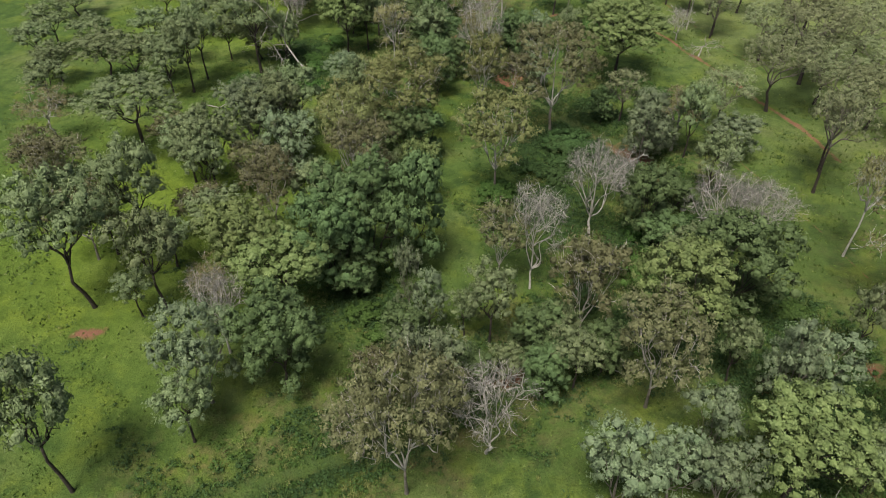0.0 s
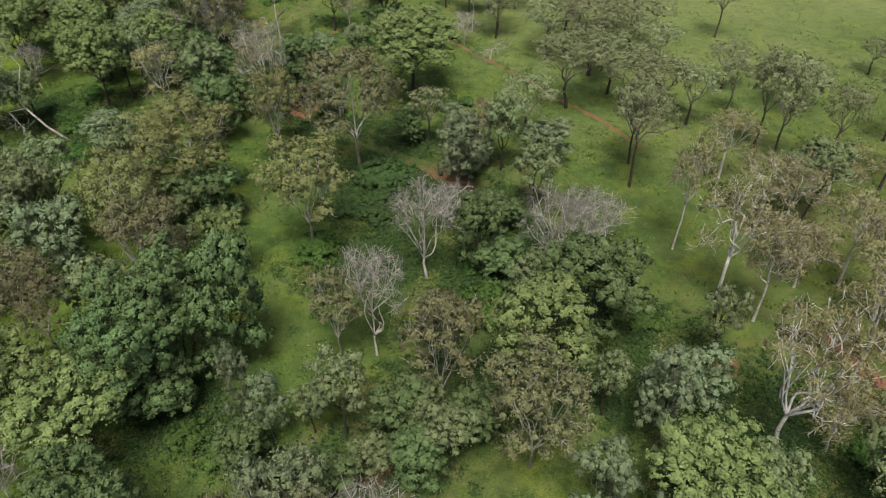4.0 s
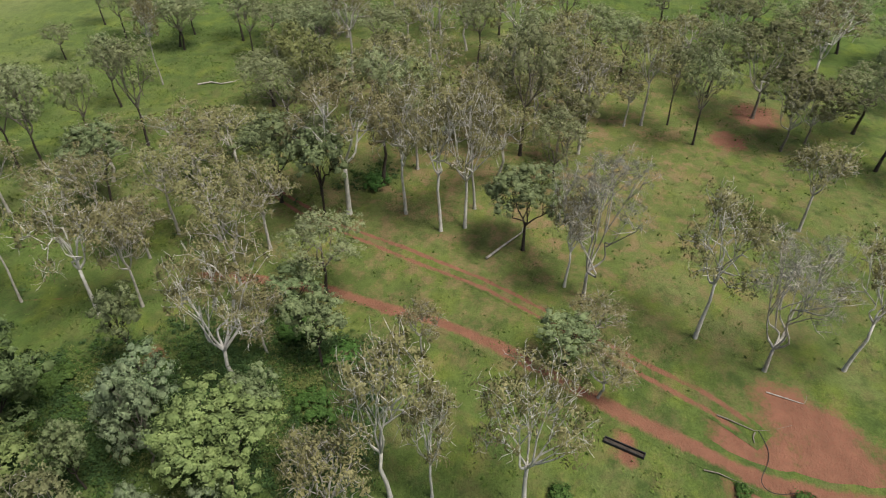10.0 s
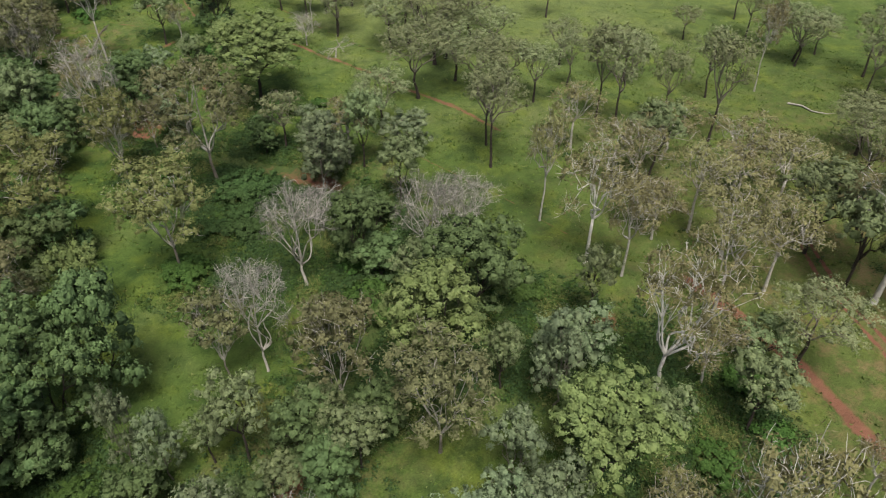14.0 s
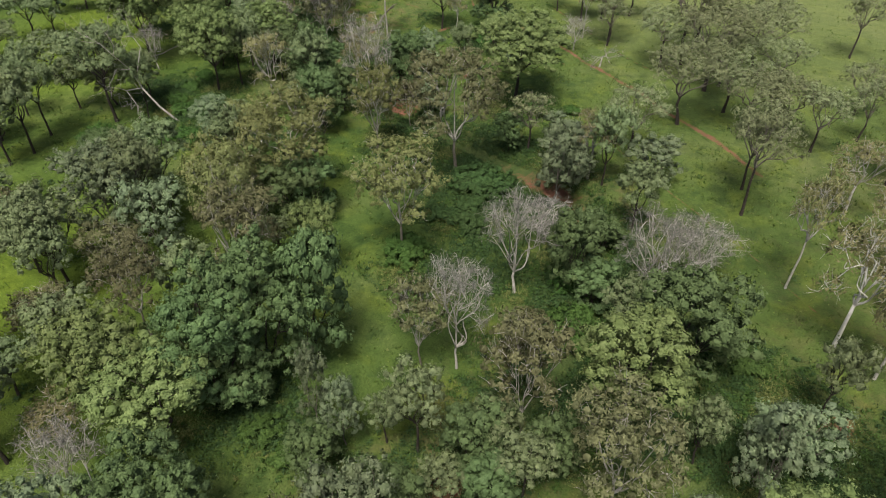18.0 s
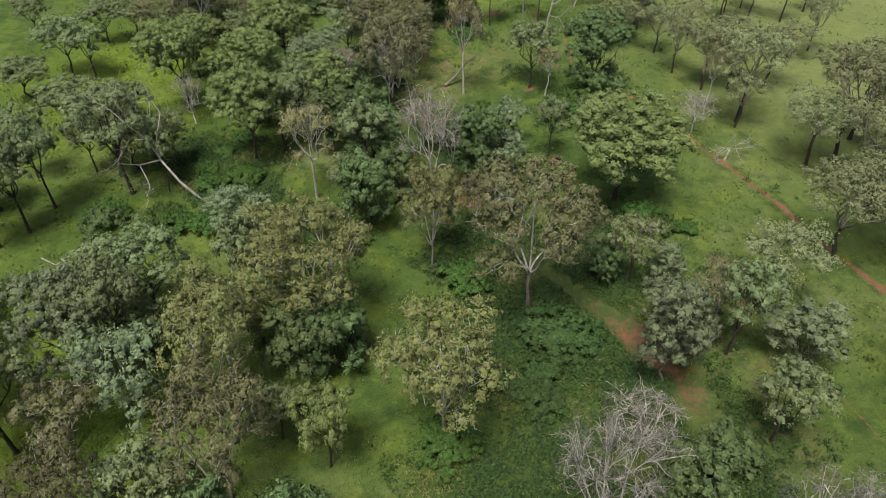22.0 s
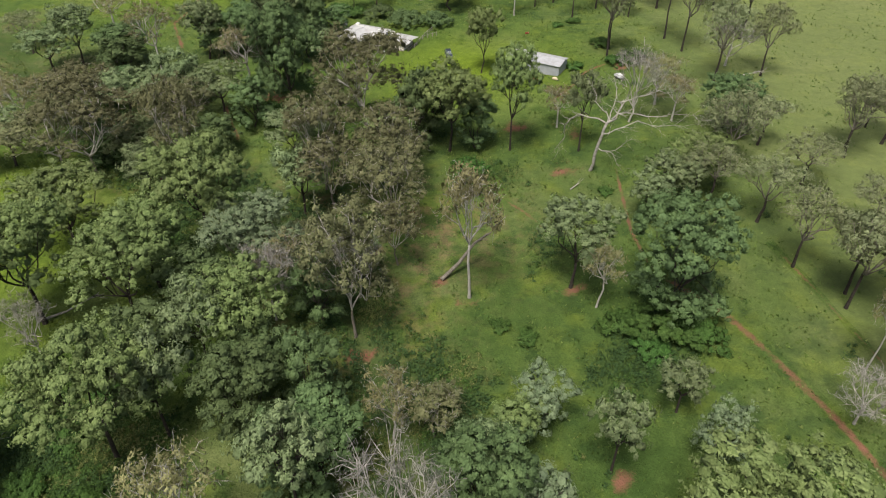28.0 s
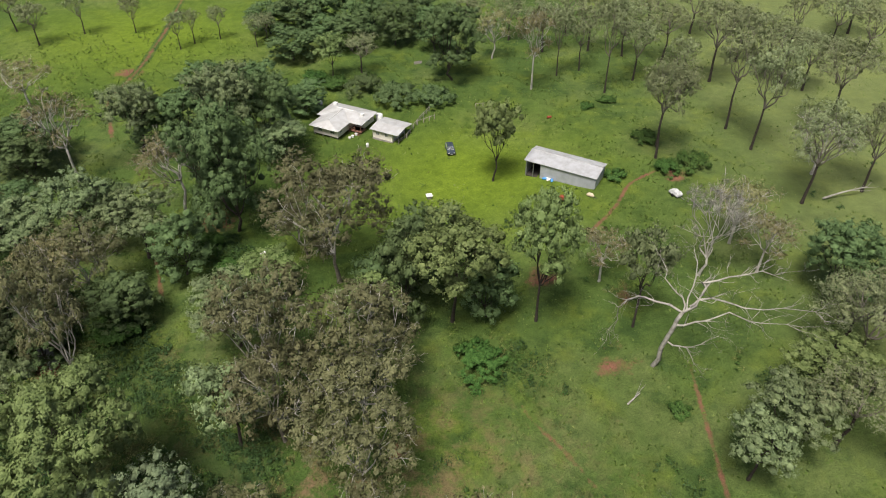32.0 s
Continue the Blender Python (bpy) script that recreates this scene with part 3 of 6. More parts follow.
tree("D", 44.9, 78.4, 20.0, 8.0)
tree("W", 15.0, 87.8, 20.6, 5.3)
tree("B", 9.9, 89.6, 16.7, 5.0)
tree("B", 21.8, 75.7, 21.5, 6.0)
tree("L", 34.4, 71.9, 19.9, 8.0)
tree("B", 28.8, 61.9, 20.7, 7.4)
tree("S", 50.0, 61.2, 12.5, 5.4)
tree("S", -5.6, 81.6, 14.7, 2.5)
tree("S", -2.0, 77.2, 13.4, 3.0)
tree("G", 7.3, 74.8, 15.4, 4.4)
tree("D", 14.3, 72.6, 12.7, 4.6)
tree("D", -23.2, 66.4, 17.9, 6.2)
tree("S", -33.0, 62.8, 18.8, 6.2)
tree("W", -32.9, 72.5, 15.9, 5.1)
tree("B", -9.6, 61.4, 14.3, 3.5)
tree("S", -1.9, 63.5, 17.4, 5.2)
tree("G", 40.9, 65.2, 11.6, 3.2)
tree("B", -4.6, 48.9, 25.3, 7.6)
tree("W", 5.8, 54.8, 16.3, 5.8)
tree("S", 20.8, 45.9, 16.3, 5.3)
tree("G", -47.1, 48.7, 23.9, 5.6)
tree("G", -33.7, 56.2, 11.8, 4.3)
tree("O", 77.3, 148.0, 19.0, 9.9)
tree("O", 73.4, 112.6, 22.4, 6.6)
tree("O", 77.5, 120.0, 17.7, 5.9)
tree("P", 70.0, 92.5, 22.1, 4.0)
tree("Q", 68.4, 78.3, 23.1, 7.3)
tree("G", 59.1, 67.3, 14.7, 3.4)
tree("P", 71.3, 72.7, 18.6, 4.9)
tree("Q", 57.2, 51.6, 25.0, 7.8)
tree("P", 76.7, 58.4, 20.0, 6.8)
tree("O", 78.4, 45.0, 15.0, 7.4)
tree("S", 44.8, 58.5, 17.6, 4.1)
tree("L", 41.9, 46.7, 16.5, 7.5)
tree("S", 33.8, 52.7, 14.1, 3.8)
tree("S", 33.1, 44.8, 14.3, 4.3)
tree("G", 63.0, 41.4, 12.9, 4.6)
tree("O", 119.9, 95.8, 24.7, 7.0)
tree("O", 137.0, 111.1, 16.9, 5.3)
tree("O", 106.3, 116.8, 22.2, 5.8)
tree("O", 105.9, 110.4, 22.0, 6.9)
tree("O", 116.3, 106.2, 18.6, 4.8)
tree("O", 111.4, 133.0, 13.7, 4.7)
tree("G", 96.8, 91.5, 16.4, 6.2)
tree("O", 129.7, 67.6, 17.0, 9.1)
tree("Q", 100.3, 46.4, 28.0, 11.5)
tree("G", 97.1, 50.1, 20.5, 5.9)
tree("Q", 101.5, 35.9, 27.2, 6.6)
tree("Q", 96.8, 28.7, 28.0, 6.7)
tree("O", 161.2, 139.8, 9.5, 4.8)
tree("O", 170.9, 110.3, 14.3, 7.1)
tree("O", 180.4, 96.9, 18.1, 7.3)
tree("O", 118.8, 185.6, 19.3, 5.9)
tree("O", 139.1, 174.7, 17.6, 6.0)
tree("O", 77.5, 215.2, 17.8, 5.8)
tree("O", 78.5, 195.5, 13.2, 5.4)
tree("P", 149.7, 106.6, 22.4, 3.7)
tree("O", 173.4, 112.7, 15.8, 8.5)
tree("O", 168.4, 89.4, 16.0, 4.9)
tree("O", 177.5, 130.9, 15.0, 5.0)
tree("O", 187.6, 143.0, 16.4, 5.3)
tree("Q", 98.1, 24.5, 28.0, 6.9)
tree("Q", 83.9, 6.9, 18.8, 4.4)
tree("W", 82.0, 3.9, 26.0, 9.0)
tree("Q", 75.6, -12.5, 26.0, 6.9)
tree("W", 70.3, -21.3, 24.6, 8.6)
tree("Q", 71.3, -32.2, 22.9, 6.1)
tree("G", 93.0, 13.9, 16.0, 7.4)
tree("B", 134.5, -39.4, 18.6, 8.1)
tree("P", 105.0, -35.2, 18.3, 5.9)
tree("Q", 167.9, -54.6, 22.3, 9.5)
tree("B", 149.2, -36.8, 23.5, 11.2)
tree("O", 144.0, -17.1, 19.3, 4.4)
tree("O", 135.0, -21.3, 21.0, 6.1)
tree("P", 143.6, -11.2, 24.0, 7.1)
tree("P", 128.2, 3.4, 25.2, 7.8)
tree("P", 142.8, -7.3, 12.7, 4.8)
tree("Q", 175.7, 19.2, 20.3, 9.2)
tree("O", 127.8, -56.1, 26.1, 8.7)
tree("O", 122.3, -62.9, 20.9, 7.1)
tree("O", 110.9, 42.1, 28.0, 9.5)
tree("O", 126.1, 15.7, 28.0, 8.3)
tree("P", 157.0, 59.2, 27.1, 8.6)
tree("P", 158.4, 39.3, 28.0, 7.7)
tree("Q", 44.7, 28.0, 26.0, 5.9)
tree("Q", 45.5, 23.0, 19.5, 3.9)
tree("Q", 44.4, 12.0, 26.0, 7.3)
tree("P", 39.6, 33.2, 17.3, 5.5)
tree("O", 195.9, 5.8, 16.4, 8.2)
tree("O", 197.8, -20.6, 18.2, 9.4)
tree("B", 186.0, -36.2, 17.6, 9.2)
tree("O", 185.2, -81.5, 13.3, 9.8)
tree("O", 199.7, -47.0, 18.2, 9.8)
tree("O", 156.9, -73.3, 10.6, 8.6)
tree("P", 154.0, 10.8, 19.8, 6.6)
tree("O", 169.8, 28.7, 19.1, 6.3)
tree("O", 170.1, 76.0, 15.4, 7.7)
tree("G", -50.7, 178.9, 24.6, 9.8)
tree("G", -64.4, 174.5, 21.3, 6.2)
tree("G", -65.8, 166.3, 20.2, 6.0)
tree("G", -69.5, 162.2, 16.4, 6.0)
tree("G", -43.5, 179.6, 16.1, 3.7)
tree("L", -27.9, 191.6, 21.0, 8.6)
tree("G", -37.4, 134.6, 15.8, 6.6)
tree("G", -31.7, 132.0, 10.7, 5.1)
tree("Y", -19.6, 128.3, 21.0, 7.0)
tree("D", -8.5, 129.3, 14.6, 6.2)
tree("G", -46.0, 112.6, 17.1, 5.0)
tree("B", -58.3, 131.4, 11.5, 6.1)
tree("O", 61.5, 138.0, 15.3, 7.5)
tree("S", 45.3, 132.8, 11.8, 6.2)
tree("P", 50.6, 131.9, 14.5, 6.4)
tree("G", 52.7, 113.6, 13.1, 4.6)
tree("G", 19.5, 186.4, 11.8, 4.9)
tree("D", -1.7, 188.7, 13.1, 6.9)
tree("W", 51.7, 94.9, 15.0, 6.1)
tree("G", -72.7, 186.0, 14.2, 4.7)
tree("G", -61.1, 187.9, 13.0, 4.7)
tree("G", -84.3, 192.6, 13.0, 6.5)
tree("L", -48.9, 217.0, 22.5, 9.6)
tree("W", -45.4, 208.9, 12.5, 4.2)
tree("G", -85.6, 237.7, 16.1, 7.7)
tree("P", -13.2, 176.9, 21.1, 5.8)
tree("W", 0.9, 223.6, 15.2, 5.7)
tree("P", -11.6, 222.0, 12.8, 6.4)
tree("D", 19.2, 181.8, 16.9, 6.1)
tree("G", 35.5, 187.7, 14.1, 3.7)
tree("D", 50.1, 215.7, 20.5, 8.7)
tree("G", 36.2, 223.5, 17.0, 7.0)
tree("P", 39.4, 218.1, 12.1, 3.8)
tree("O", 71.9, 237.7, 13.2, 6.7)
tree("O", 73.3, 225.2, 15.1, 5.5)
tree("O", 78.8, 218.4, 14.8, 6.1)
tree("O", 93.6, 180.3, 25.0, 11.5)
tree("O", 114.2, 237.1, 15.9, 5.4)
tree("O", 41.9, 145.8, 13.5, 5.4)
tree("S", 42.1, 124.9, 18.7, 5.0)
tree("G", 52.6, 129.1, 16.6, 4.4)
tree("B", 18.5, 165.1, 12.2, 4.1)
tree("G", -18.7, 142.4, 19.2, 4.6)
tree("G", -33.9, 141.7, 18.0, 6.9)
tree("S", -40.9, 130.6, 20.0, 7.7)
tree("S", -31.2, 122.5, 17.5, 5.5)
tree("Y", -18.4, 121.5, 21.7, 6.6)
tree("L", -4.3, 113.5, 14.8, 4.1)
tree("G", -109.1, 271.0, 11.2, 6.4)
tree("L", -33.2, 225.5, 16.6, 7.1)
tree("G", -12.0, 247.6, 14.2, 5.3)
tree("G", -20.0, 206.7, 16.6, 5.1)
tree("W", -12.0, 217.3, 14.9, 4.9)
tree("D", -11.9, 204.2, 10.1, 5.6)
tree("S", 24.0, 169.7, 7.9, 4.4)
tree("S", 25.2, 180.1, 11.3, 5.1)
tree("D", -2.0, 164.7, 16.3, 5.2)
tree("S", -23.2, 156.7, 14.5, 6.4)
tree("P", 73.4, 201.7, 17.1, 2.9)
tree("O", 79.9, 198.4, 21.7, 8.4)
tree("O", 116.7, 260.5, 18.6, 6.0)
tree("O", 109.2, 265.8, 14.7, 7.4)
tree("O", 100.7, 264.4, 14.1, 5.0)
tree("B", -56.2, 258.8, 23.1, 10.9)
tree("B", -42.1, 275.3, 16.1, 7.2)
tree("D", -50.1, 270.6, 9.8, 7.1)
tree("G", -78.1, 234.8, 15.3, 5.7)
tree("L", -63.3, 208.5, 11.8, 6.6)
tree("B", -65.0, 263.5, 14.7, 11.5)
tree("B", -69.4, 288.4, 14.3, 9.7)
tree("P", -43.6, 271.2, 16.1, 6.9)
tree("P", -60.0, 312.3, 20.3, 7.3)
tree("G", -84.6, 319.7, 16.5, 7.1)
tree("P", -34.0, 299.1, 18.1, 7.8)
tree("G", -50.3, 323.1, 16.7, 6.8)
tree("D", -28.9, 282.0, 12.3, 5.3)
tree("D", -22.9, 295.0, 25.8, 9.0)
tree("L", 16.8, 270.0, 20.1, 8.2)
tree("D", 22.3, 270.7, 12.5, 4.5)
tree("B", -8.6, 254.9, 21.3, 8.4)
tree("B", 4.6, 256.6, 18.7, 8.4)
tree("S", -17.3, 228.8, 15.3, 8.6)
tree("L", -51.5, 236.4, 17.1, 9.2)
tree("L", -33.9, 217.5, 19.3, 9.0)
tree("L", -14.0, 209.6, 16.3, 6.8)
tree("D", -11.8, 196.6, 14.2, 6.3)
tree("D", -2.8, 199.9, 14.3, 4.8)
tree("B", 0.8, 215.5, 26.0, 8.0)
tree("P", 19.2, 221.7, 26.0, 5.4)
tree("O", 61.4, 319.4, 18.7, 6.2)
tree("W", 90.2, 308.7, 12.7, 8.8)
tree("O", 97.0, 301.9, 18.5, 6.1)
tree("O", 98.1, 259.8, 17.5, 6.7)
tree("O", 72.4, 260.4, 12.3, 6.9)
tree("G", 57.7, 244.2, 11.6, 6.2)
tree("L", 25.9, 310.6, 17.6, 4.9)
tree("L", 30.0, 269.5, 23.7, 6.1)
tree("G", 44.6, 266.9, 18.7, 4.2)
tree("W", 57.6, 277.2, 19.2, 6.5)
tree("D", 77.0, 271.9, 14.1, 6.4)
tree("O", 83.6, 298.0, 20.2, 7.2)
tree("O", 71.8, 255.5, 17.2, 7.1)
tree("P", 38.5, 352.9, 20.5, 5.4)
tree("O", 56.0, 347.9, 23.4, 4.5)
tree("O", 60.1, 314.8, 22.2, 6.2)
tree("O", 82.7, 350.9, 20.8, 7.9)
tree("O", 79.0, 327.3, 24.0, 5.6)
tree("O", 81.4, 318.4, 24.0, 6.0)
tree("O", 99.8, 325.6, 21.4, 8.0)
tree("O", 98.3, 356.4, 15.2, 5.9)
tree("O", 124.5, 375.2, 14.3, 6.8)
tree("O", 114.3, 377.4, 15.4, 6.6)
tree("O", 72.5, 344.8, 14.4, 4.5)
tree("O", 45.9, 360.0, 17.8, 4.0)
tree("P", 29.8, 373.6, 12.9, 5.4)
tree("O", 52.1, 362.3, 14.4, 4.0)
tree("D", 18.5, 361.1, 20.3, 7.6)
tree("B", -2.4, 280.5, 25.0, 11.6)
tree("D", -17.8, 343.3, 7.9, 5.6)
tree("O", -5.9, 365.8, 10.7, 5.2)
tree("L", -13.3, 363.0, 11.9, 4.3)
tree("D", -26.0, 376.4, 9.1, 7.0)
tree("D", -22.3, 395.9, 12.9, 6.7)
tree("D", -12.4, 400.6, 13.0, 7.6)
tree("D", 2.2, 387.3, 12.3, 6.4)
tree("D", 9.6, 395.2, 13.0, 5.8)
tree("O", -60.1, 383.7, 10.8, 3.4)
tree("O", -57.2, 388.0, 10.1, 3.4)
tree("O", -50.5, 391.5, 9.8, 3.4)
tree("O", -38.4, 386.1, 9.1, 3.3)
tree("O", -78.2, 398.2, 10.9, 3.7)
tree("O", -35.4, 387.9, 9.3, 3.3)
tree("O", -115.0, 398.9, 12.2, 5.3)
tree("G", -28.8, 319.0, 23.1, 7.7)
tree("D", -22.4, 323.8, 19.4, 7.0)
tree("D", -39.4, 326.4, 14.6, 6.7)
tree("D", -27.1, 301.9, 16.0, 5.2)
tree("G", -47.0, 287.9, 16.3, 6.4)
tree("B", -38.4, 259.2, 25.8, 6.4)
tree("L", -27.4, 237.8, 21.8, 9.5)
tree("L", 4.3, 266.3, 11.4, 5.5)
tree("D", 9.5, 271.2, 18.8, 5.1)
tree("G", -42.1, 250.0, 13.1, 4.8)
tree("O", 130.0, 367.2, 13.9, 7.6)
tree("O", 74.6, 384.7, 14.6, 7.4)
tree("P", -89.1, 139.4, 13.4, 7.0)
tree("B", -76.7, 110.7, 16.4, 5.4)
tree("G", -59.8, 97.5, 14.8, 5.5)
tree("G", -47.6, 93.5, 10.4, 4.4)
tree("B", -44.6, 103.1, 11.7, 5.5)
tree("G", -52.9, 122.9, 14.7, 5.7)
tree("L", -16.8, 136.1, 13.0, 6.6)
tree("Y", -7.2, 137.0, 24.3, 10.6)
tree("G", -3.2, 184.1, 17.6, 5.6)
tree("G", -22.3, 195.2, 18.1, 5.4)
tree("L", -32.9, 87.5, 17.5, 6.8)
tree("P", -37.3, 81.9, 10.2, 4.7)
tree("G", -49.4, 80.8, 9.2, 3.4)
tree("B", -38.4, 117.5, 12.1, 5.5)
tree("G", -23.7, 106.0, 14.0, 5.6)
tree("G", 3.4, 76.7, 9.2, 2.9)
tree("G", 9.3, 68.3, 8.3, 3.5)
tree("G", 19.1, 65.7, 11.2, 4.0)
tree("D", 3.2, 65.7, 10.6, 4.1)
tree("D", 39.7, 98.0, 9.4, 4.5)
tree("G", 40.9, 88.4, 11.2, 4.1)
tree("W", 56.7, 96.6, 12.1, 5.9)
tree("D", 45.5, 110.7, 8.5, 3.9)
tree("O", 91.2, 162.8, 21.5, 11.5)
tree("O", 90.3, 141.7, 14.8, 9.0)
tree("O", 109.3, 171.9, 17.8, 10.8)
tree("O", 101.4, 189.2, 20.5, 10.4)
tree("O", 90.2, 151.3, 14.9, 9.5)
tree("O", 95.9, 137.8, 14.5, 9.0)
tree("O", 99.1, 130.9, 14.6, 6.8)
tree("P", 91.3, 108.6, 15.0, 6.6)
tree("P", 89.8, 89.0, 15.8, 6.6)
tree("P", 83.1, 77.3, 11.6, 5.1)
tree("P", 90.6, 75.5, 18.3, 6.9)
tree("P", 104.3, 76.5, 12.7, 7.5)
tree("P", 110.2, 71.4, 14.1, 8.3)
tree("G", 102.7, 60.3, 18.1, 7.7)
tree("O", 105.8, 53.1, 18.1, 6.5)
tree("O", 167.8, 71.8, 15.8, 10.3)
tree("P", 139.2, 46.5, 20.2, 9.9)
tree("O", 180.9, 87.3, 11.1, 10.3)
tree("P", 187.2, 68.0, 16.2, 11.2)
tree("P", 176.5, 123.7, 11.3, 5.4)
tree("O", 182.7, 112.4, 11.0, 6.2)
tree("O", 126.8, 129.0, 13.6, 8.3)
tree("O", 119.4, 145.1, 12.4, 6.2)
tree("O", 107.9, 160.2, 14.0, 8.8)
tree("O", 96.2, 165.1, 13.8, 8.6)
tree("O", 86.7, 178.5, 15.7, 8.9)
tree("P", 64.3, 50.0, 12.8, 4.4)
tree("G", 73.6, 47.7, 8.7, 4.3)
tree("P", 45.4, 38.7, 8.9, 3.3)
tree("B", 24.9, 87.9, 9.0, 4.8)
tree("O", 140.3, 74.3, 13.9, 8.3)
tree("O", 163.4, 66.6, 16.8, 9.2)
tree("O", 171.7, 54.8, 15.2, 8.6)
tree("P", 180.0, 48.4, 15.7, 8.1)
tree("P", 181.1, 32.7, 17.6, 8.8)
tree("P", 150.2, 20.4, 16.0, 8.2)
tree("O", 167.2, 13.7, 16.9, 7.4)
tree("O", 175.7, -1.3, 15.3, 7.8)
tree("O", 168.8, -8.3, 14.9, 8.3)
tree("P", 169.8, -22.9, 16.9, 7.7)
tree("O", 160.0, -28.4, 18.2, 6.5)
tree("B", 138.0, -45.2, 15.2, 7.7)
tree("O", 144.1, -57.1, 15.2, 9.5)
tree("O", 192.5, -68.8, 15.6, 10.0)
tree("O", 183.4, -55.4, 17.3, 9.5)
tree("P", 108.2, 80.0, 15.6, 8.4)
tree("P", 105.0, 95.7, 12.4, 8.8)
tree("P", 90.4, 95.4, 13.5, 7.5)
tree("P", 89.2, 67.0, 16.2, 7.8)
tree("P", 84.9, 83.3, 9.0, 4.9)
tree("P", 88.3, 57.7, 17.7, 7.0)
tree("P", 117.7, 36.3, 16.1, 6.9)
tree("P", 112.5, 19.8, 18.7, 7.7)
tree("O", 113.3, 8.7, 15.8, 6.6)
tree("P", 66.0, 27.3, 10.7, 3.6)
tree("G", 67.4, 6.9, 8.5, 5.0)
tree("P", 72.2, 2.6, 8.6, 4.8)
tree("P", 62.7, 2.4, 9.6, 4.5)
tree("G", -89.0, 222.3, 11.0, 6.8)
tree("G", -77.0, 265.5, 12.5, 7.0)
tree("G", -49.3, 265.7, 12.7, 7.5)
tree("B", -6.0, 247.6, 16.0, 7.6)
tree("B", 4.9, 249.8, 15.5, 8.0)
tree("B", 4.9, 240.2, 17.0, 7.6)
tree("B", -9.0, 234.3, 8.5, 5.2)
tree("B", -0.9, 227.4, 9.0, 5.4)
tree("G", -5.2, 172.5, 12.1, 4.8)
tree("D", 3.3, 175.8, 12.2, 4.9)
tree("Y", -16.2, 147.2, 17.5, 6.8)
tree("G", -41.8, 144.0, 13.3, 5.5)
tree("G", -11.2, 118.1, 10.1, 3.7)
tree("S", 61.5, 126.3, 10.4, 5.9)
tree("S", 46.5, 143.4, 10.0, 3.7)
tree("D", 37.9, 147.8, 9.2, 3.4)
tree("W", 36.1, 114.7, 7.6, 5.8)
tree("S", 27.5, 195.2, 10.4, 3.9)
tree("G", 46.1, 196.6, 9.1, 3.6)
tree("G", -84.3, 261.3, 12.4, 6.7)
tree("P", -88.6, 284.9, 13.3, 6.7)
tree("P", -75.3, 285.7, 13.3, 7.2)
tree("G", -56.3, 283.8, 13.2, 7.6)
tree("G", -37.0, 286.8, 13.3, 7.5)
tree("G", -15.8, 265.1, 12.5, 7.2)
tree("G", -5.8, 177.4, 9.0, 3.8)
tree("Y", 10.2, 159.1, 13.0, 4.5)
tree("L", -52.6, 188.7, 12.3, 6.7)
tree("G", -44.4, 188.5, 12.4, 4.6)
tree("B", 13.4, 195.4, 9.4, 4.4)
tree("O", 82.6, 265.9, 11.1, 5.8)
tree("O", 85.2, 250.1, 10.3, 6.2)
tree("O", 89.0, 231.4, 12.4, 7.0)
tree("O", 93.2, 215.8, 14.2, 8.4)
tree("O", 107.0, 233.1, 9.7, 6.8)
tree("O", 83.6, 214.2, 13.1, 5.8)
tree("O", 126.9, 267.6, 14.0, 5.0)
tree("P", -82.0, 283.0, 13.2, 6.3)
tree("G", -90.9, 315.8, 13.1, 8.1)
tree("O", -105.4, 333.0, 12.4, 6.5)
tree("D", -72.6, 320.3, 11.7, 8.0)
tree("D", -54.7, 267.7, 10.2, 6.6)
tree("D", -69.8, 313.0, 10.5, 6.5)
tree("D", -47.3, 296.7, 9.0, 5.8)
tree("D", -34.9, 270.3, 9.0, 5.2)
tree("G", -18.8, 319.8, 10.3, 6.6)
tree("B", -9.0, 287.7, 10.7, 6.2)
tree("D", 12.3, 279.2, 14.4, 6.3)
tree("B", 7.0, 230.1, 13.6, 5.0)
tree("D", -4.7, 218.0, 13.4, 4.7)
tree("D", -25.1, 220.0, 11.2, 5.9)
tree("D", -28.3, 208.9, 11.0, 5.2)
tree("P", 7.8, 195.4, 13.5, 4.2)
tree("L", 24.1, 192.0, 9.0, 3.6)
tree("G", 52.6, 239.9, 10.3, 4.6)
tree("O", 64.8, 244.0, 12.8, 6.1)
tree("S", 48.4, 189.1, 9.8, 3.7)
tree("O", 109.9, 273.9, 10.1, 4.8)
tree("P", -84.2, 343.9, 13.6, 8.0)
tree("D", -65.6, 297.0, 8.4, 6.3)
tree("D", -45.1, 263.4, 10.4, 4.5)
tree("D", -47.2, 327.0, 11.8, 6.9)
tree("D", -40.0, 343.5, 12.4, 7.4)
tree("D", -30.2, 349.6, 9.9, 6.2)
tree("L", -13.5, 277.3, 8.0, 5.3)
tree("D", 5.6, 274.2, 11.4, 5.0)
tree("P", 41.4, 277.5, 10.0, 4.6)
tree("P", 67.6, 278.1, 11.0, 5.0)
tree("P", 65.6, 285.8, 12.3, 5.6)
tree("L", 64.7, 250.0, 10.4, 6.2)
tree("D", -10.6, 382.4, 10.8, 7.1)
tree("D", -5.1, 395.7, 12.9, 6.6)
tree("D", -17.2, 382.5, 9.4, 5.5)
tree("D", -27.5, 396.0, 11.2, 7.6)
tree("D", -36.2, 396.0, 9.6, 6.8)
tree("D", 14.0, 381.6, 12.4, 6.2)
tree("O", 24.2, 393.8, 11.2, 5.9)
tree("O", 35.6, 387.0, 12.5, 5.7)
tree("O", 44.2, 376.4, 14.5, 6.9)
tree("O", 52.2, 387.4, 15.0, 6.4)
tree("O", 56.4, 373.8, 14.4, 6.0)
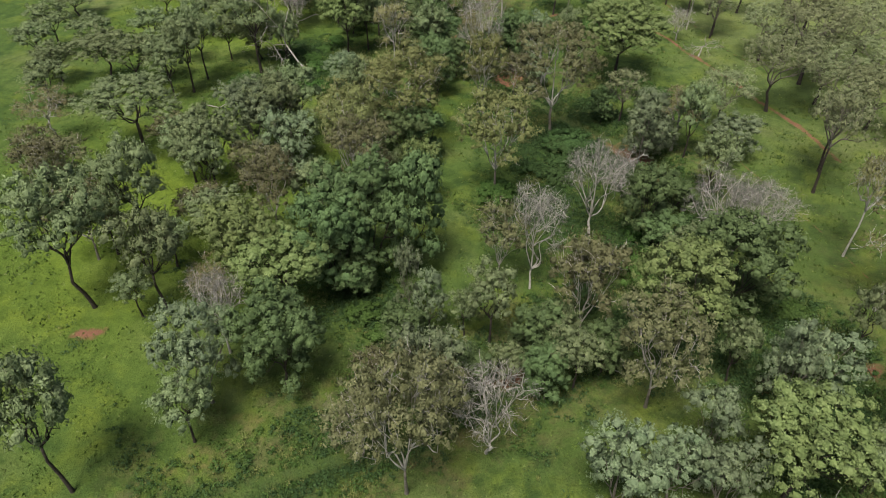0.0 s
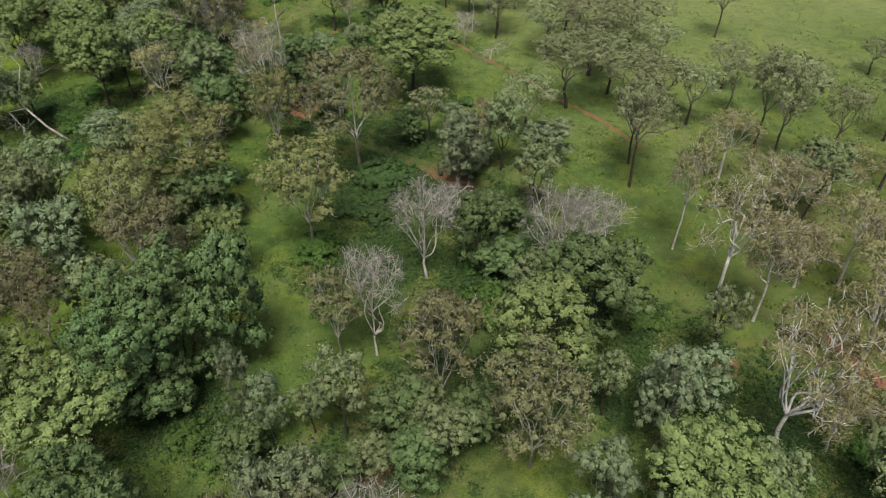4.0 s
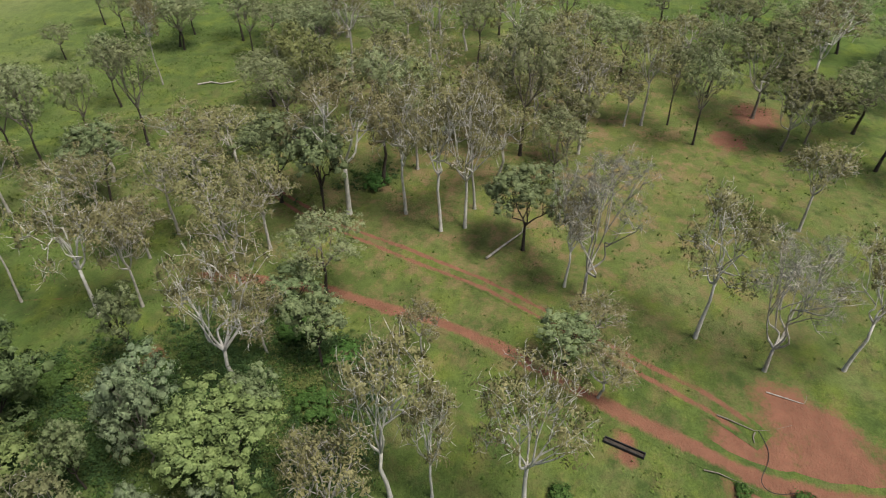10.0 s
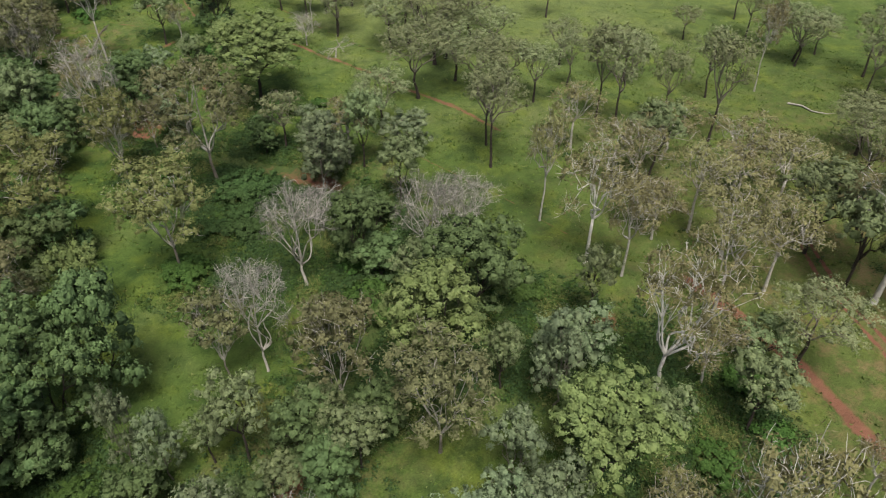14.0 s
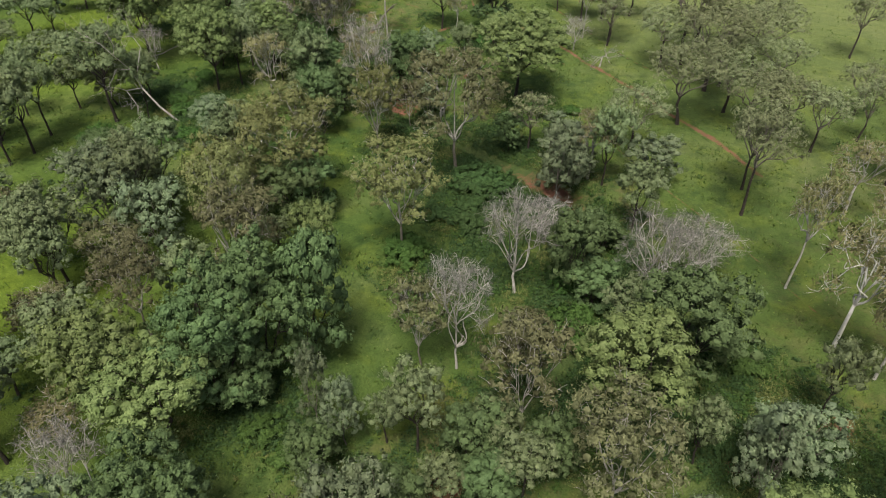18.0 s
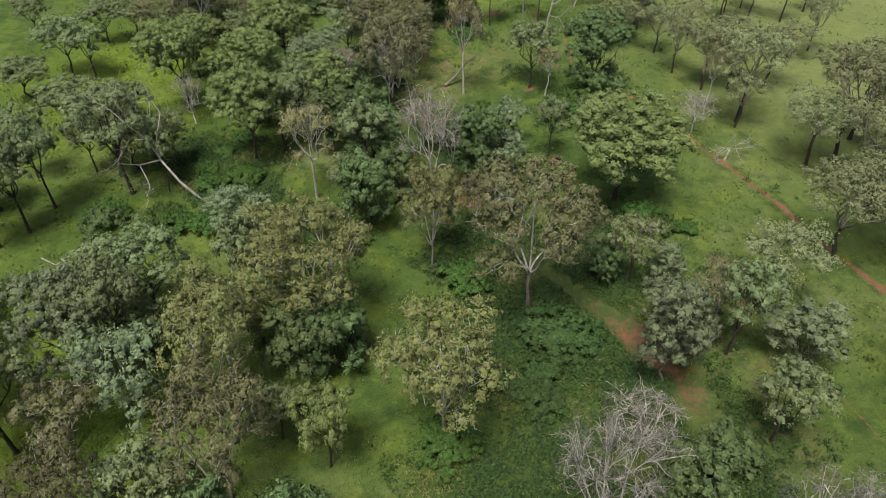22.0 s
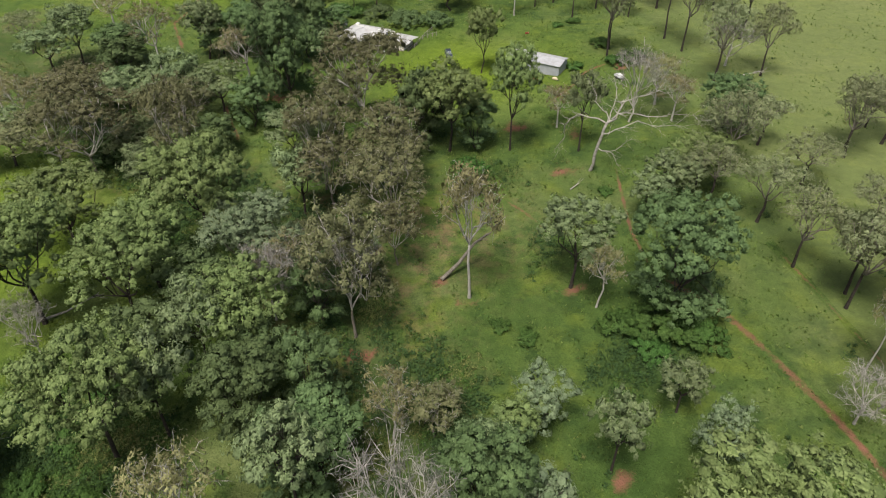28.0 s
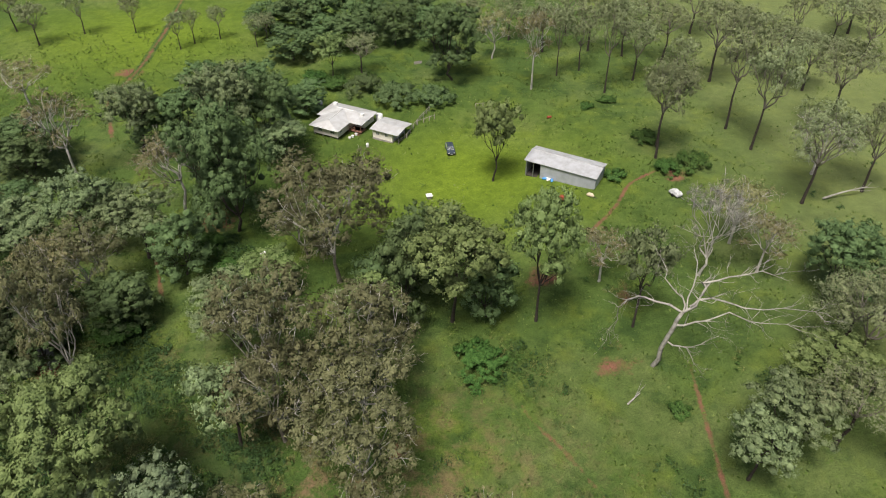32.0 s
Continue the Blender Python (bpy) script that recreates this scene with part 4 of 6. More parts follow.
tree("O", 64.7, 368.8, 15.8, 6.8)
tree("O", 74.2, 364.3, 15.6, 6.6)
tree("O", 64.4, 354.2, 15.2, 5.5)
tree("O", 87.6, 384.2, 14.6, 7.5)
tree("O", 93.6, 363.7, 13.8, 6.9)
tree("O", 100.0, 349.6, 14.8, 7.4)
tree("O", 104.2, 346.3, 14.8, 6.5)
tree("O", 133.4, 383.7, 14.5, 8.1)
tree("O", -102.8, 387.4, 12.7, 4.9)
tree("O", -93.1, 396.4, 13.1, 4.2)
tree("D", -6.0, 73.8, 9.1, 3.6)
tree("D", 1.0, 67.4, 9.8, 3.8)
tree("G", 17.5, 73.3, 11.5, 3.9)
tree("D", 23.2, 68.1, 10.2, 3.8)
tree("D", 14.7, 65.1, 9.2, 3.7)
tree("D", -14.5, 86.3, 10.3, 4.3)
tree("G", -114.1, 195.3, 13.6, 7.0)
tree("G", -114.8, 184.4, 11.8, 6.0)
tree("G", -103.3, 172.7, 10.7, 6.3)
tree("G", -91.0, 174.3, 14.1, 8.1)
tree("G", -81.3, 169.6, 14.6, 7.8)
tree("G", -103.0, 195.3, 10.6, 6.8)
tree("G", -75.1, 174.3, 12.9, 5.9)
tree("G", -98.9, 158.0, 11.6, 5.8)
tree("B", -83.9, 122.9, 12.3, 5.4)
tree("G", -71.7, 207.4, 12.4, 8.2)
tree("G", -121.4, 225.6, 9.8, 7.9)
tree("S", 28.1, 47.6, 12.2, 4.4)
tree("G", 50.9, 46.4, 10.9, 4.0)
tree("B", -11.1, 55.5, 12.6, 5.2)
tree("B", -0.3, 58.3, 13.4, 4.8)
tree("P", 104.3, 23.3, 28.0, 6.1)
tree("Y", 127.2, 36.1, 17.6, 7.4)
tree("P", 127.5, 23.4, 20.3, 7.1)
tree("Y", 137.2, 19.9, 14.5, 6.3)
tree("P", 134.0, 13.0, 15.8, 6.1)
tree("B", 144.5, 8.1, 16.0, 7.4)
tree("Y", 127.7, 57.8, 21.5, 6.9)
tree("B", 162.1, 50.8, 10.8, 7.5)
tree("Y", 143.0, 69.8, 19.5, 7.0)
tree("P", 192.9, 41.5, 19.1, 9.4)
tree("O", 194.4, 24.5, 20.7, 7.5)
tree("P", 165.7, 5.8, 18.6, 7.3)
tree("P", 203.3, 56.7, 18.2, 9.0)
tree("Y", 116.7, 75.7, 11.9, 4.8)
tree("B", 123.0, 5.7, 16.6, 5.8)
tree("P", 141.0, 1.6, 18.9, 6.3)
tree("P", 141.2, 35.8, 19.9, 6.5)
tree("Y", 191.2, 76.4, 16.2, 8.8)


BUSH_SIZES = (2.2, 3.6, 5.0)


def bush(kind, wide, seed):
    """Mesh of one low bush of the given radius."""
    rng = np.random.default_rng(seed)
    k = int(9 * wide**1.6)
    a = rng.random(k) * 2 * np.pi
    r = rng.random(k) ** 0.6 * 0.85 * (1 + 0.2 * np.sin(2 * a + seed) + 0.18 * np.sin(3 * a))
    top = 0.62 * wide * np.sqrt((1.15 - r**2).clip(0.05)) * (0.55 + 0.45 * rng.random(k))
    c = np.stack([wide * r * np.cos(a), wide * r * np.sin(a), top], 1)
    big = 0.35 + 0.50 * rng.random(k)
    up = unit(c * (0.6, 0.6, 1.0))
    made = [sprays(rng, c, big, 46, (0.26, 0.18), 0.1, 0.85, 0.55, up), lumps(rng, c, big, 0.6, 0.85, up)]
    return leafy("shrub", made, LEAF[kind])


BUSHES = {}
PLANTED = [0]


def shrub(kind, x, y, height, radius):
    PLANTED[0] += 1
    size = min(range(3), key=lambda i: abs(BUSH_SIZES[i] - radius))
    key = (kind, size, PLANTED[0] % 2)
    if key not in BUSHES:
        BUSHES[key] = bush(kind, BUSH_SIZES[size], 900 + 3 * size + key[2])
    ob = new("shrub", BUSHES[key])
    label = "low bright green leafy bush on the grass" if kind == "K" else "rounded dark green leafy bush among the trees"
    ob.matrix_world = pose(x, y, land_at(x, y) - 0.25, 0, 0, PLANTED[0] * 77 % 360) @ Matrix.Diagonal((radius / BUSH_SIZES[size], radius / BUSH_SIZES[size], height / (0.72 * BUSH_SIZES[size]), 1))
    return tagged(ob, label, "shrub", "shrubs")


# ---- shrubs: kind, place, height, radius ----
shrub("K", 11.6, 114.6, 3.5, 4.7)
shrub("K", -9.3, 76.2, 2.2, 2.9)
shrub("V", 24.1, 122.0, 2.9, 3.9)
shrub("K", 34.6, 91.0, 6.0, 6.0)
shrub("K", 55.6, 78.1, 2.1, 2.8)
shrub("K", -13.0, 80.8, 2.6, 3.4)
shrub("V", 27.0, 134.7, 3.2, 4.2)
shrub("V", 19.1, 126.1, 2.6, 3.4)
shrub("K", 10.7, 116.0, 3.2, 4.3)
shrub("V", 21.9, 124.3, 2.5, 3.4)
shrub("V", 28.3, 132.7, 3.9, 5.1)
shrub("K", -53.0, 170.4, 3.6, 4.8)
shrub("K", -29.3, 182.5, 3.1, 4.2)
shrub("K", 38.5, 101.6, 3.6, 4.8)
shrub("D", -52.1, 167.2, 4.4, 4.4)
shrub("K", -27.6, 183.0, 2.7, 3.6)
shrub("K", -37.5, 186.5, 2.3, 3.1)
shrub("K", -41.9, 170.6, 2.6, 3.5)
shrub("K", -33.4, 165.7, 3.3, 4.4)
shrub("K", 50.9, 158.4, 2.9, 3.9)
shrub("V", 29.2, 134.9, 4.5, 6.9)
shrub("V", 24.5, 126.0, 3.6, 4.8)
shrub("K", 15.0, 148.1, 3.8, 5.1)
shrub("K", -35.1, 179.5, 2.7, 3.6)
shrub("K", -35.2, 193.9, 1.9, 2.6)
shrub("K", -32.4, 200.9, 2.4, 3.2)
shrub("K", -30.1, 182.9, 1.8, 2.4)
shrub("K", -39.0, 168.1, 2.7, 3.7)
shrub("K", -22.6, 167.5, 2.4, 3.2)
shrub("K", 52.9, 209.2, 3.3, 4.4)
shrub("K", 45.2, 207.7, 2.4, 3.2)
shrub("K", 49.0, 162.1, 3.4, 4.6)
shrub("K", 55.4, 158.0, 1.7, 2.3)
shrub("K", -5.3, 160.6, 3.5, 4.7)
shrub("K", 48.6, 211.2, 4.5, 6.5)
shrub("K", 42.6, 212.8, 2.9, 3.9)
shrub("K", 23.8, 214.3, 1.3, 1.7)
shrub("K", 27.7, 211.7, 1.6, 2.1)
shrub("K", -35.3, 268.2, 3.2, 4.2)
shrub("D", -4.2, 354.2, 4.5, 5.3)
shrub("D", 4.0, 348.5, 4.5, 6.5)
shrub("D", 13.3, 347.2, 4.5, 5.8)
shrub("K", 50.1, 340.2, 1.3, 1.8)
shrub("K", 55.7, 342.9, 1.6, 2.2)
shrub("K", 50.5, 308.2, 1.8, 2.4)
shrub("K", 66.0, 310.8, 3.2, 4.3)
shrub("K", 61.2, 310.0, 2.3, 3.0)
shrub("K", 20.7, 260.2, 3.5, 4.7)
shrub("K", -22.6, 283.3, 1.9, 2.6)
shrub("K", -38.9, 258.9, 3.5, 4.6)
shrub("K", 47.3, 250.6, 1.2, 1.7)
shrub("K", -17.6, 361.3, 3.2, 4.3)
shrub("K", -11.9, 357.7, 2.9, 3.8)
shrub("K", 59.6, 322.5, 2.4, 3.3)
shrub("K", -27.2, 289.7, 2.5, 3.3)
shrub("K", 55.4, 39.7, 2.8, 3.8)
shrub("K", 64.2, 38.5, 2.2, 2.9)
shrub("K", 46.7, 7.6, 1.7, 2.2)
shrub("K", 50.6, -14.5, 0.9, 1.2)
shrub("K", 48.7, -21.1, 1.8, 2.4)
shrub("K", 69.0, 46.4, 2.6, 3.5)
shrub("K", 110.9, 43.2, 2.5, 3.4)


# ---- dirt tracks: strips of the same ground, worn bare along the middle ----
def smooth_line(pts, step=1.0):
    p = np.array(pts, float)
    d = np.r_[0, np.cumsum(np.hypot(*np.diff(p, axis=0).T))]
    s = np.arange(0, d[-1] + step, step)
    x, y = np.interp(s, d, p[:, 0]), np.interp(s, d, p[:, 1])
    for _ in range(6):
        x[1:-1], y[1:-1] = (x[:-2] + 2 * x[1:-1] + x[2:]) / 4, (y[:-2] + 2 * y[1:-1] + y[2:]) / 4
    return x, y


def track(label, pts, width, worn=1.0, ruts=False):
    x, y = smooth_line(pts)
    tx, ty = np.gradient(x), np.gradient(y)
    ln = np.hypot(tx, ty) + 1e-9
    nx_, ny_ = -ty / ln, tx / ln
    across = np.linspace(-1, 1, 9)
    prof = np.array([0, 0.65, 0.9, 0.4, 0.3, 0.4, 0.9, 0.65, 0]) if ruts else np.array([0, 0.25, 0.6, 0.9, 1, 0.9, 0.6, 0.25, 0])
    rng = np.random.default_rng(int(abs(x[0] * 13 + y[0] * 7)))
    w = width * (0.9 + 0.25 * np.convolve(rng.normal(size=len(x) + 8), np.ones(9) / 9, "valid"))
    vx = x[:, None] + nx_[:, None] * across * w[:, None]
    vy = y[:, None] + ny_[:, None] * across * w[:, None]
    vz = land(vx, vy) + 0.05 + 0.03 * (1 - np.abs(across))
    fade = np.clip(np.minimum(np.arange(len(x)), np.arange(len(x))[::-1]) / 5, 0, 1)
    i = np.arange(vx.size).reshape(vx.shape)
    q = np.stack([i[:-1, :-1], i[1:, :-1], i[1:, 1:], i[:-1, 1:]], -1).reshape(-1, 4)
    m = bpy.data.meshes.new("dirt_track")
    m.from_pydata(np.stack([vx.ravel(), vy.ravel(), vz.ravel()], 1).tolist(), [], q.tolist())
    m.attributes.new("bare", "FLOAT", "POINT").data.foreach_set("value", (worn * prof * fade[:, None]).ravel().astype(np.float32))
    lu = np.clip(np.exp(-(((vx - 22) / 26) ** 2 + ((vy - 314) / 22) ** 2)), 0, 1)
    m.attributes.new("lush", "FLOAT", "POINT").data.foreach_set("value", lu.ravel().astype(np.float32))
    m.attributes.new("litter", "FLOAT", "POINT").data.foreach_set("value", np.clip(0.9 * np.exp(-(((vx - 105) / 50) ** 2 + ((vy - 10) / 50) ** 2)), 0, 1).ravel().astype(np.float32))
    m.attributes.new("olive", "FLOAT", "POINT").data.foreach_set("value", np.exp(-(((vx - 135) / 75) ** 2 + ((vy - 20) / 80) ** 2)).ravel().astype(np.float32))
    m.attributes.new("scrub", "FLOAT", "POINT").data.foreach_set("value", (0.6 * scrub(vx, vy)).ravel().astype(np.float32))
    m.polygons.foreach_set("use_smooth", [True] * len(m.polygons))
    m.materials.append(gm)
    return tagged(new("dirt_track", m), label, "track", kind="structure")


track("red dirt farm track between the gums", [(80, 70), (79.6, 56.8), (79.1, 44.6), (75.4, 32.9), (73, 23.9), (69, 15.1), (62.6, 3.2), (57, -7.5), (52, -17.2), (51, -27), (50.9, -40), (52, -70)], 2.5, 1.1)
track("worn red wheel track through the grass", [(108, 66), (97.1, 50), (92.7, 40.8), (88, 30.1), (83.6, 20.2), (77.6, 11), (70.2, -1.4), (63.7, -12.4), (57.8, -18.6)], 2.0, 1.15, True)
track("narrow red dirt track across the pasture", [(50, 226), (59.5, 212.6), (62, 205), (65.4, 196), (68.4, 184.5), (72.3, 174.5), (75.3, 166), (77.8, 152), (81.7, 142), (84, 120)], 1.7, 0.80)
track("red dirt drive beside the shed", [(62, 312), (52.5, 306), (48.4, 298), (44.3, 293), (40, 288)], 1.1, 0.82)
track("faint red track below the clearing", [(51.2, 262), (50, 247), (49.3, 237), (50, 225)], 0.9, 0.8)
track("faint worn foot track in the grass", [(24.6, 257), (27, 250), (30.3, 246), (36, 236)], 0.9, 0.65)
track("far red dirt track over the pasture", [(-76, 445), (-73, 428), (-69.5, 403), (-67.4, 367), (-68.6, 350), (-58.6, 327)], 1.3, 0.8)
track("pale stony creek crossing track", [(-39, 296), (-37.5, 290), (-33, 280), (-29.9, 272)], 1.0, 0.8)
track("thin dark wheel rut in the grass", [(58, 150), (65.1, 118), (68.5, 104), (70.2, 94), (72, 80)], 0.5, 0.6)
track("worn bare cattle pad", [(86, 170), (79, 190), (76, 212), (72, 232)], 0.8, 0.6)

# ---- undergrowth along the creek and under the trees ----
rng = np.random.default_rng(5)
cx, cy = rng.uniform(-75, 125, 250000), rng.uniform(-20, 312, 250000)
keep = (rng.random(len(cx)) < 0.85 * scrub(cx, cy)) & (off_line(cx, cy, CREEK) > 1.2 + 2.4 * np.exp(-(((cx - 42) / 13) ** 2 + ((cy - 128) / 18) ** 2)))
cx, cy = cx[keep], cy[keep]
hue = np.sin(cx * 0.19 + 0.4) * np.sin(cy * 0.23 + 1.1) + 0.5 * np.sin(cx * 0.5 - cy * 0.37) + rng.normal(size=len(cx)) * 0.45
for name, pick, leaf, mat, label in (
        ("undergrowth", hue < 0.2, (0.27, 0.19), leaf_material("shaded_weed_leaves", (0.024, 0.050, 0.015), (0.042, 0.080, 0.024), (0.072, 0.120, 0.038)), "tangled dark green weeds along the creek banks"),
        ("creek_weeds", (hue >= 0.2) & (hue < 0.85), (0.26, 0.19), LEAF["K"], "bright green leafy weeds under the trees"),
        ("tall_grass", hue >= 0.85, (0.46, 0.08), leaf_material("olive_tall_grass", (0.110, 0.125, 0.034), (0.165, 0.180, 0.055), (0.230, 0.230, 0.090)), "tall olive green grass between the trees")):
    cs = np.stack([cx[pick], cy[pick], land(cx[pick], cy[pick]) + 0.2], 1)
    made = sprays(rng, cs, 0.40 + 1.15 * rng.random(len(cs)) ** 2.5, 27, leaf, 0.1 if leaf[1] > 0.1 else -0.8, 0.75, 0.4)
    tagged(new(name, leafy(name, [made], mat)), label, "undergrowth", kind="stuff")

# grass tufts over the open pasture
gmat = leaf_material("grass_blades", (0.060, 0.105, 0.020), (0.120, 0.172, 0.038), (0.215, 0.240, 0.085), 0.3)
k = 240000
tx, ty = rng.uniform(-110, 190, k), rng.uniform(-60, 400, k)
clump = np.sin(tx * 0.33 + 0.8) * np.sin(ty * 0.29) + 0.7 * np.sin(tx * 0.9 + ty * 0.7) + rng.normal(size=k) * 0.5
keep = (clump > 0.1) & (rng.random(k) < 0.15 + np.hypot((tx - 22) / 30, (ty - 316) / 24) ** 3) & (off_line(tx, ty, CREEK) > 2.5) & (np.hypot(tx - 56, ty + 25) > 17) & ((tx < 45) | (ty > 70) | (rng.random(k) < 0.35)) & ((tx < 75) | (ty < 140) | (rng.random(k) < 0.3))
tx, ty = tx[keep], ty[keep]
tz = land(tx, ty)
k = len(tx)
a, h, w = rng.random(k) * 2 * np.pi, 0.18 + 0.4 * rng.random(k) ** 2, 0.12 + 0.22 * rng.random(k)
lx, ly = rng.normal(size=k) * 0.14, rng.normal(size=k) * 0.14
v = np.stack([np.stack([tx - np.cos(a) * w, ty - np.sin(a) * w, tz - 0.03], 1), np.stack([tx + np.cos(a) * w, ty + np.sin(a) * w, tz - 0.03], 1),
              np.stack([tx + lx, ty + ly, tz + h], 1)], 1).reshape(-1, 3)
tagged(new("grass", raw("grass", v.tolist(), np.arange(3 * k).reshape(-1, 3).tolist(), gmat)), "tufts of green pasture grass", "grass", kind="stuff")

# low weeds and tussocks scattered over the pasture
k = 30000
wx, wy = rng.uniform(-110, 170, k), rng.uniform(-50, 380, k)
field = np.sin(wx * 0.11 + 2.0) * np.sin(wy * 0.09 + 0.5) + 0.8 * np.sin(wx * 0.31 + wy * 0.27) + rng.normal(size=k) * 0.6
keep = (field > 0.75) & ((wx < 80) | (wy < 140) | (rng.random(k) < 0.25)) & (np.hypot(wx - 56, wy + 25) > 19) & (rng.random(k) > 0.85 * np.exp(-(((wx - 125) / 70) ** 2 + ((wy - 15) / 75) ** 2))) & (np.hypot((wx - 22) / 36, (wy - 318) / 30) > 1)
cs = np.stack([wx[keep], wy[keep], land(wx[keep], wy[keep]) + 0.08], 1)
made = sprays(rng, cs, 0.22 + 0.60 * rng.random(len(cs)) ** 3, 13, (0.24, 0.16), 0.0, 0.5, 0.3)
weed = leaf_material("low_weed_leaves", (0.085, 0.140, 0.026), (0.115, 0.180, 0.034), (0.150, 0.215, 0.050))
tagged(new("weeds", leafy("weeds", [made], weed)), "low dark green weeds dotted over the pasture", "weeds", kind="stuff")


# ---- buildings ----
def paint(name, tone, worn, rough=0.6, metal=0.0, scale=0.8):
    return plain(name, tone, worn, scale, rough, metal, 0.15, 0.01)


def sheet_metal(name, tone, worn, axis, pitch=0.15, rough=0.45, metal=0.3):
    """Corrugated sheet: ribs across the given axis, with streaks of weathering."""
    m, n, l, b = material(name, rough, metal)
    f = noise_node(n, l, 0.7, 6)
    c = ramp(n, l, f, (0.35, worn), (0.62, tone))
    l.new(c, b.inputs["Base Color"])
    tc = n.new("ShaderNodeTexCoord")
    w = n.new("ShaderNodeTexWave")
    w.bands_direction = axis
    w.inputs["Scale"].default_value = 0.314 / pitch
    l.new(tc.outputs["Object"], w.inputs["Vector"])
    bump(n, l, b, w.outputs["Fac"], 0.6, 0.02)
    return m


ROOF_X = sheet_metal("white_roof_sheet", (0.56, 0.55, 0.54), (0.45, 0.43, 0.41), "X")
ROOF_Y = sheet_metal("white_roof_sheet_turned", (0.56, 0.55, 0.54), (0.45, 0.43, 0.41), "Y")
SHED_ROOF = sheet_metal("galvanised_roof_sheet", (0.50, 0.50, 0.51), (0.38, 0.37, 0.37), "X", 0.2)
SHED_WALL = sheet_metal("pale_blue_grey_wall_sheet", (0.45, 0.46, 0.50), (0.37, 0.38, 0.41), "X", 0.2, 0.55, 0.2)
CREAM = sheet_metal("cream_weatherboard", (0.76, 0.70, 0.63), (0.64, 0.58, 0.51), "Z", 0.18, 0.7, 0.0)
DECK = paint("red_brown_deck_timber", (0.13, 0.060, 0.040), (0.22, 0.11, 0.075), 0.8)
TIMBER = paint("grey_weathered_timber", (0.16, 0.145, 0.12), (0.30, 0.275, 0.235), 0.9)
FRAME = paint("white_window_frame_paint", (0.62, 0.60, 0.57), (0.75, 0.73, 0.70), 0.5)
DARK = paint("dark_boards_and_bay_shade", (0.035, 0.030, 0.026), (0.06, 0.052, 0.045), 0.9)
CONCRETE = paint("dusty_concrete", (0.22, 0.20, 0.175), (0.33, 0.30, 0.27), 0.9)
WHITE = paint("chalky_white_paint", (0.62, 0.61, 0.59), (0.78, 0.77, 0.75), 0.6)
RUST = paint("rusty_red_steel", (0.20, 0.045, 0.025), (0.33, 0.085, 0.045), 0.75, 0.2)
RUBBER = paint("black_rubber", (0.018, 0.018, 0.018), (0.035, 0.034, 0.032), 0.85)
STEEL = paint("dull_grey_steel", (0.24, 0.24, 0.24), (0.36, 0.355, 0.35), 0.5, 0.6)
NAVY = paint("dark_blue_grey_car_paint", (0.034, 0.044, 0.056), (0.046, 0.058, 0.072), 0.25)
BLUE = paint("blue_plastic", (0.05, 0.22, 0.50), (0.10, 0.32, 0.62), 0.5)
CANVAS = paint("dirty_white_canvas", (0.30, 0.30, 0.31), (0.62, 0.61, 0.60), 0.85, 0.0, 2.2)
TAN = paint("tan_canvas", (0.50, 0.40, 0.27), (0.64, 0.54, 0.39), 0.85)
GLASS, gn, gl, gb = material("window_glass", 0.05, 0.0, 0.5)
gb.inputs["Base Color"].default_value, gb.inputs["Transmission Weight"].default_value = (0.75, 0.8, 0.8, 1), 0.85


def box(v, f, lo, hi, chamfer=0.0):
    """Adds an upright block between two corners; chamfer trims its upright edges."""
    (ax, ay, az), (bx, by, bz), s, c = lo, hi, len(v), chamfer
    ring = [(ax + c, ay), (bx - c, ay), (bx, ay + c), (bx, by - c), (bx - c, by), (ax + c, by), (ax, by - c), (ax, ay + c)] if c else [(ax, ay), (bx, ay), (bx, by), (ax, by)]
    k = len(ring)
    v += [(x, y, az) for x, y in ring] + [(x, y, bz) for x, y in ring]
    f += [tuple(s + i for i in range(k))[::-1], tuple(s + k + i for i in range(k))]
    f += [(s + i, s + (i + 1) % k, s + k + (i + 1) % k, s + k + i) for i in range(k)]


def part(name, made, mat, parent, label=""):
    return part_of(name, raw(name, made[0], made[1], mat), parent, label)


def block(name, lo, hi, mat, parent, label="", chamfer=0.02):
    v, f = [], []
    box(v, f, lo, hi, chamfer)
    return part(name, (v, f), mat, parent, label)


def rod(name, pts, radii, mat, parent, label="", sides=8):
    v, f = [], []
    tube(v, f, pts, radii, sides)
    return part_of(name, raw(name, v, f, mat, True), parent, label)


def wall_x(name, x0, x1, y, z0, z1, holes, mat, parent, inward=1, thick=0.12):
    """A wall along x with real openings; each gets a frame and a pane."""
    ya, yb = sorted((y, y + inward * thick))
    v, f = [], []
    cuts = sorted({x0, x1, *(h[0] for h in holes), *(h[1] for h in holes)})
    for a, b in zip(cuts, cuts[1:]):
        hole = [h for h in holes if h[0] <= a and b <= h[1]]
        if hole:
            box(v, f, (a, ya, z0), (b, yb, hole[0][2]))
            box(v, f, (a, ya, hole[0][3]), (b, yb, z1))
        else:
            box(v, f, (a, ya, z0), (b, yb, z1))
    w = part(name, (v, f), mat, parent)
    for a, b, c, d in holes:
        pane_of("window", w, (a, ya, c), (b, yb, d), 1)
    return w


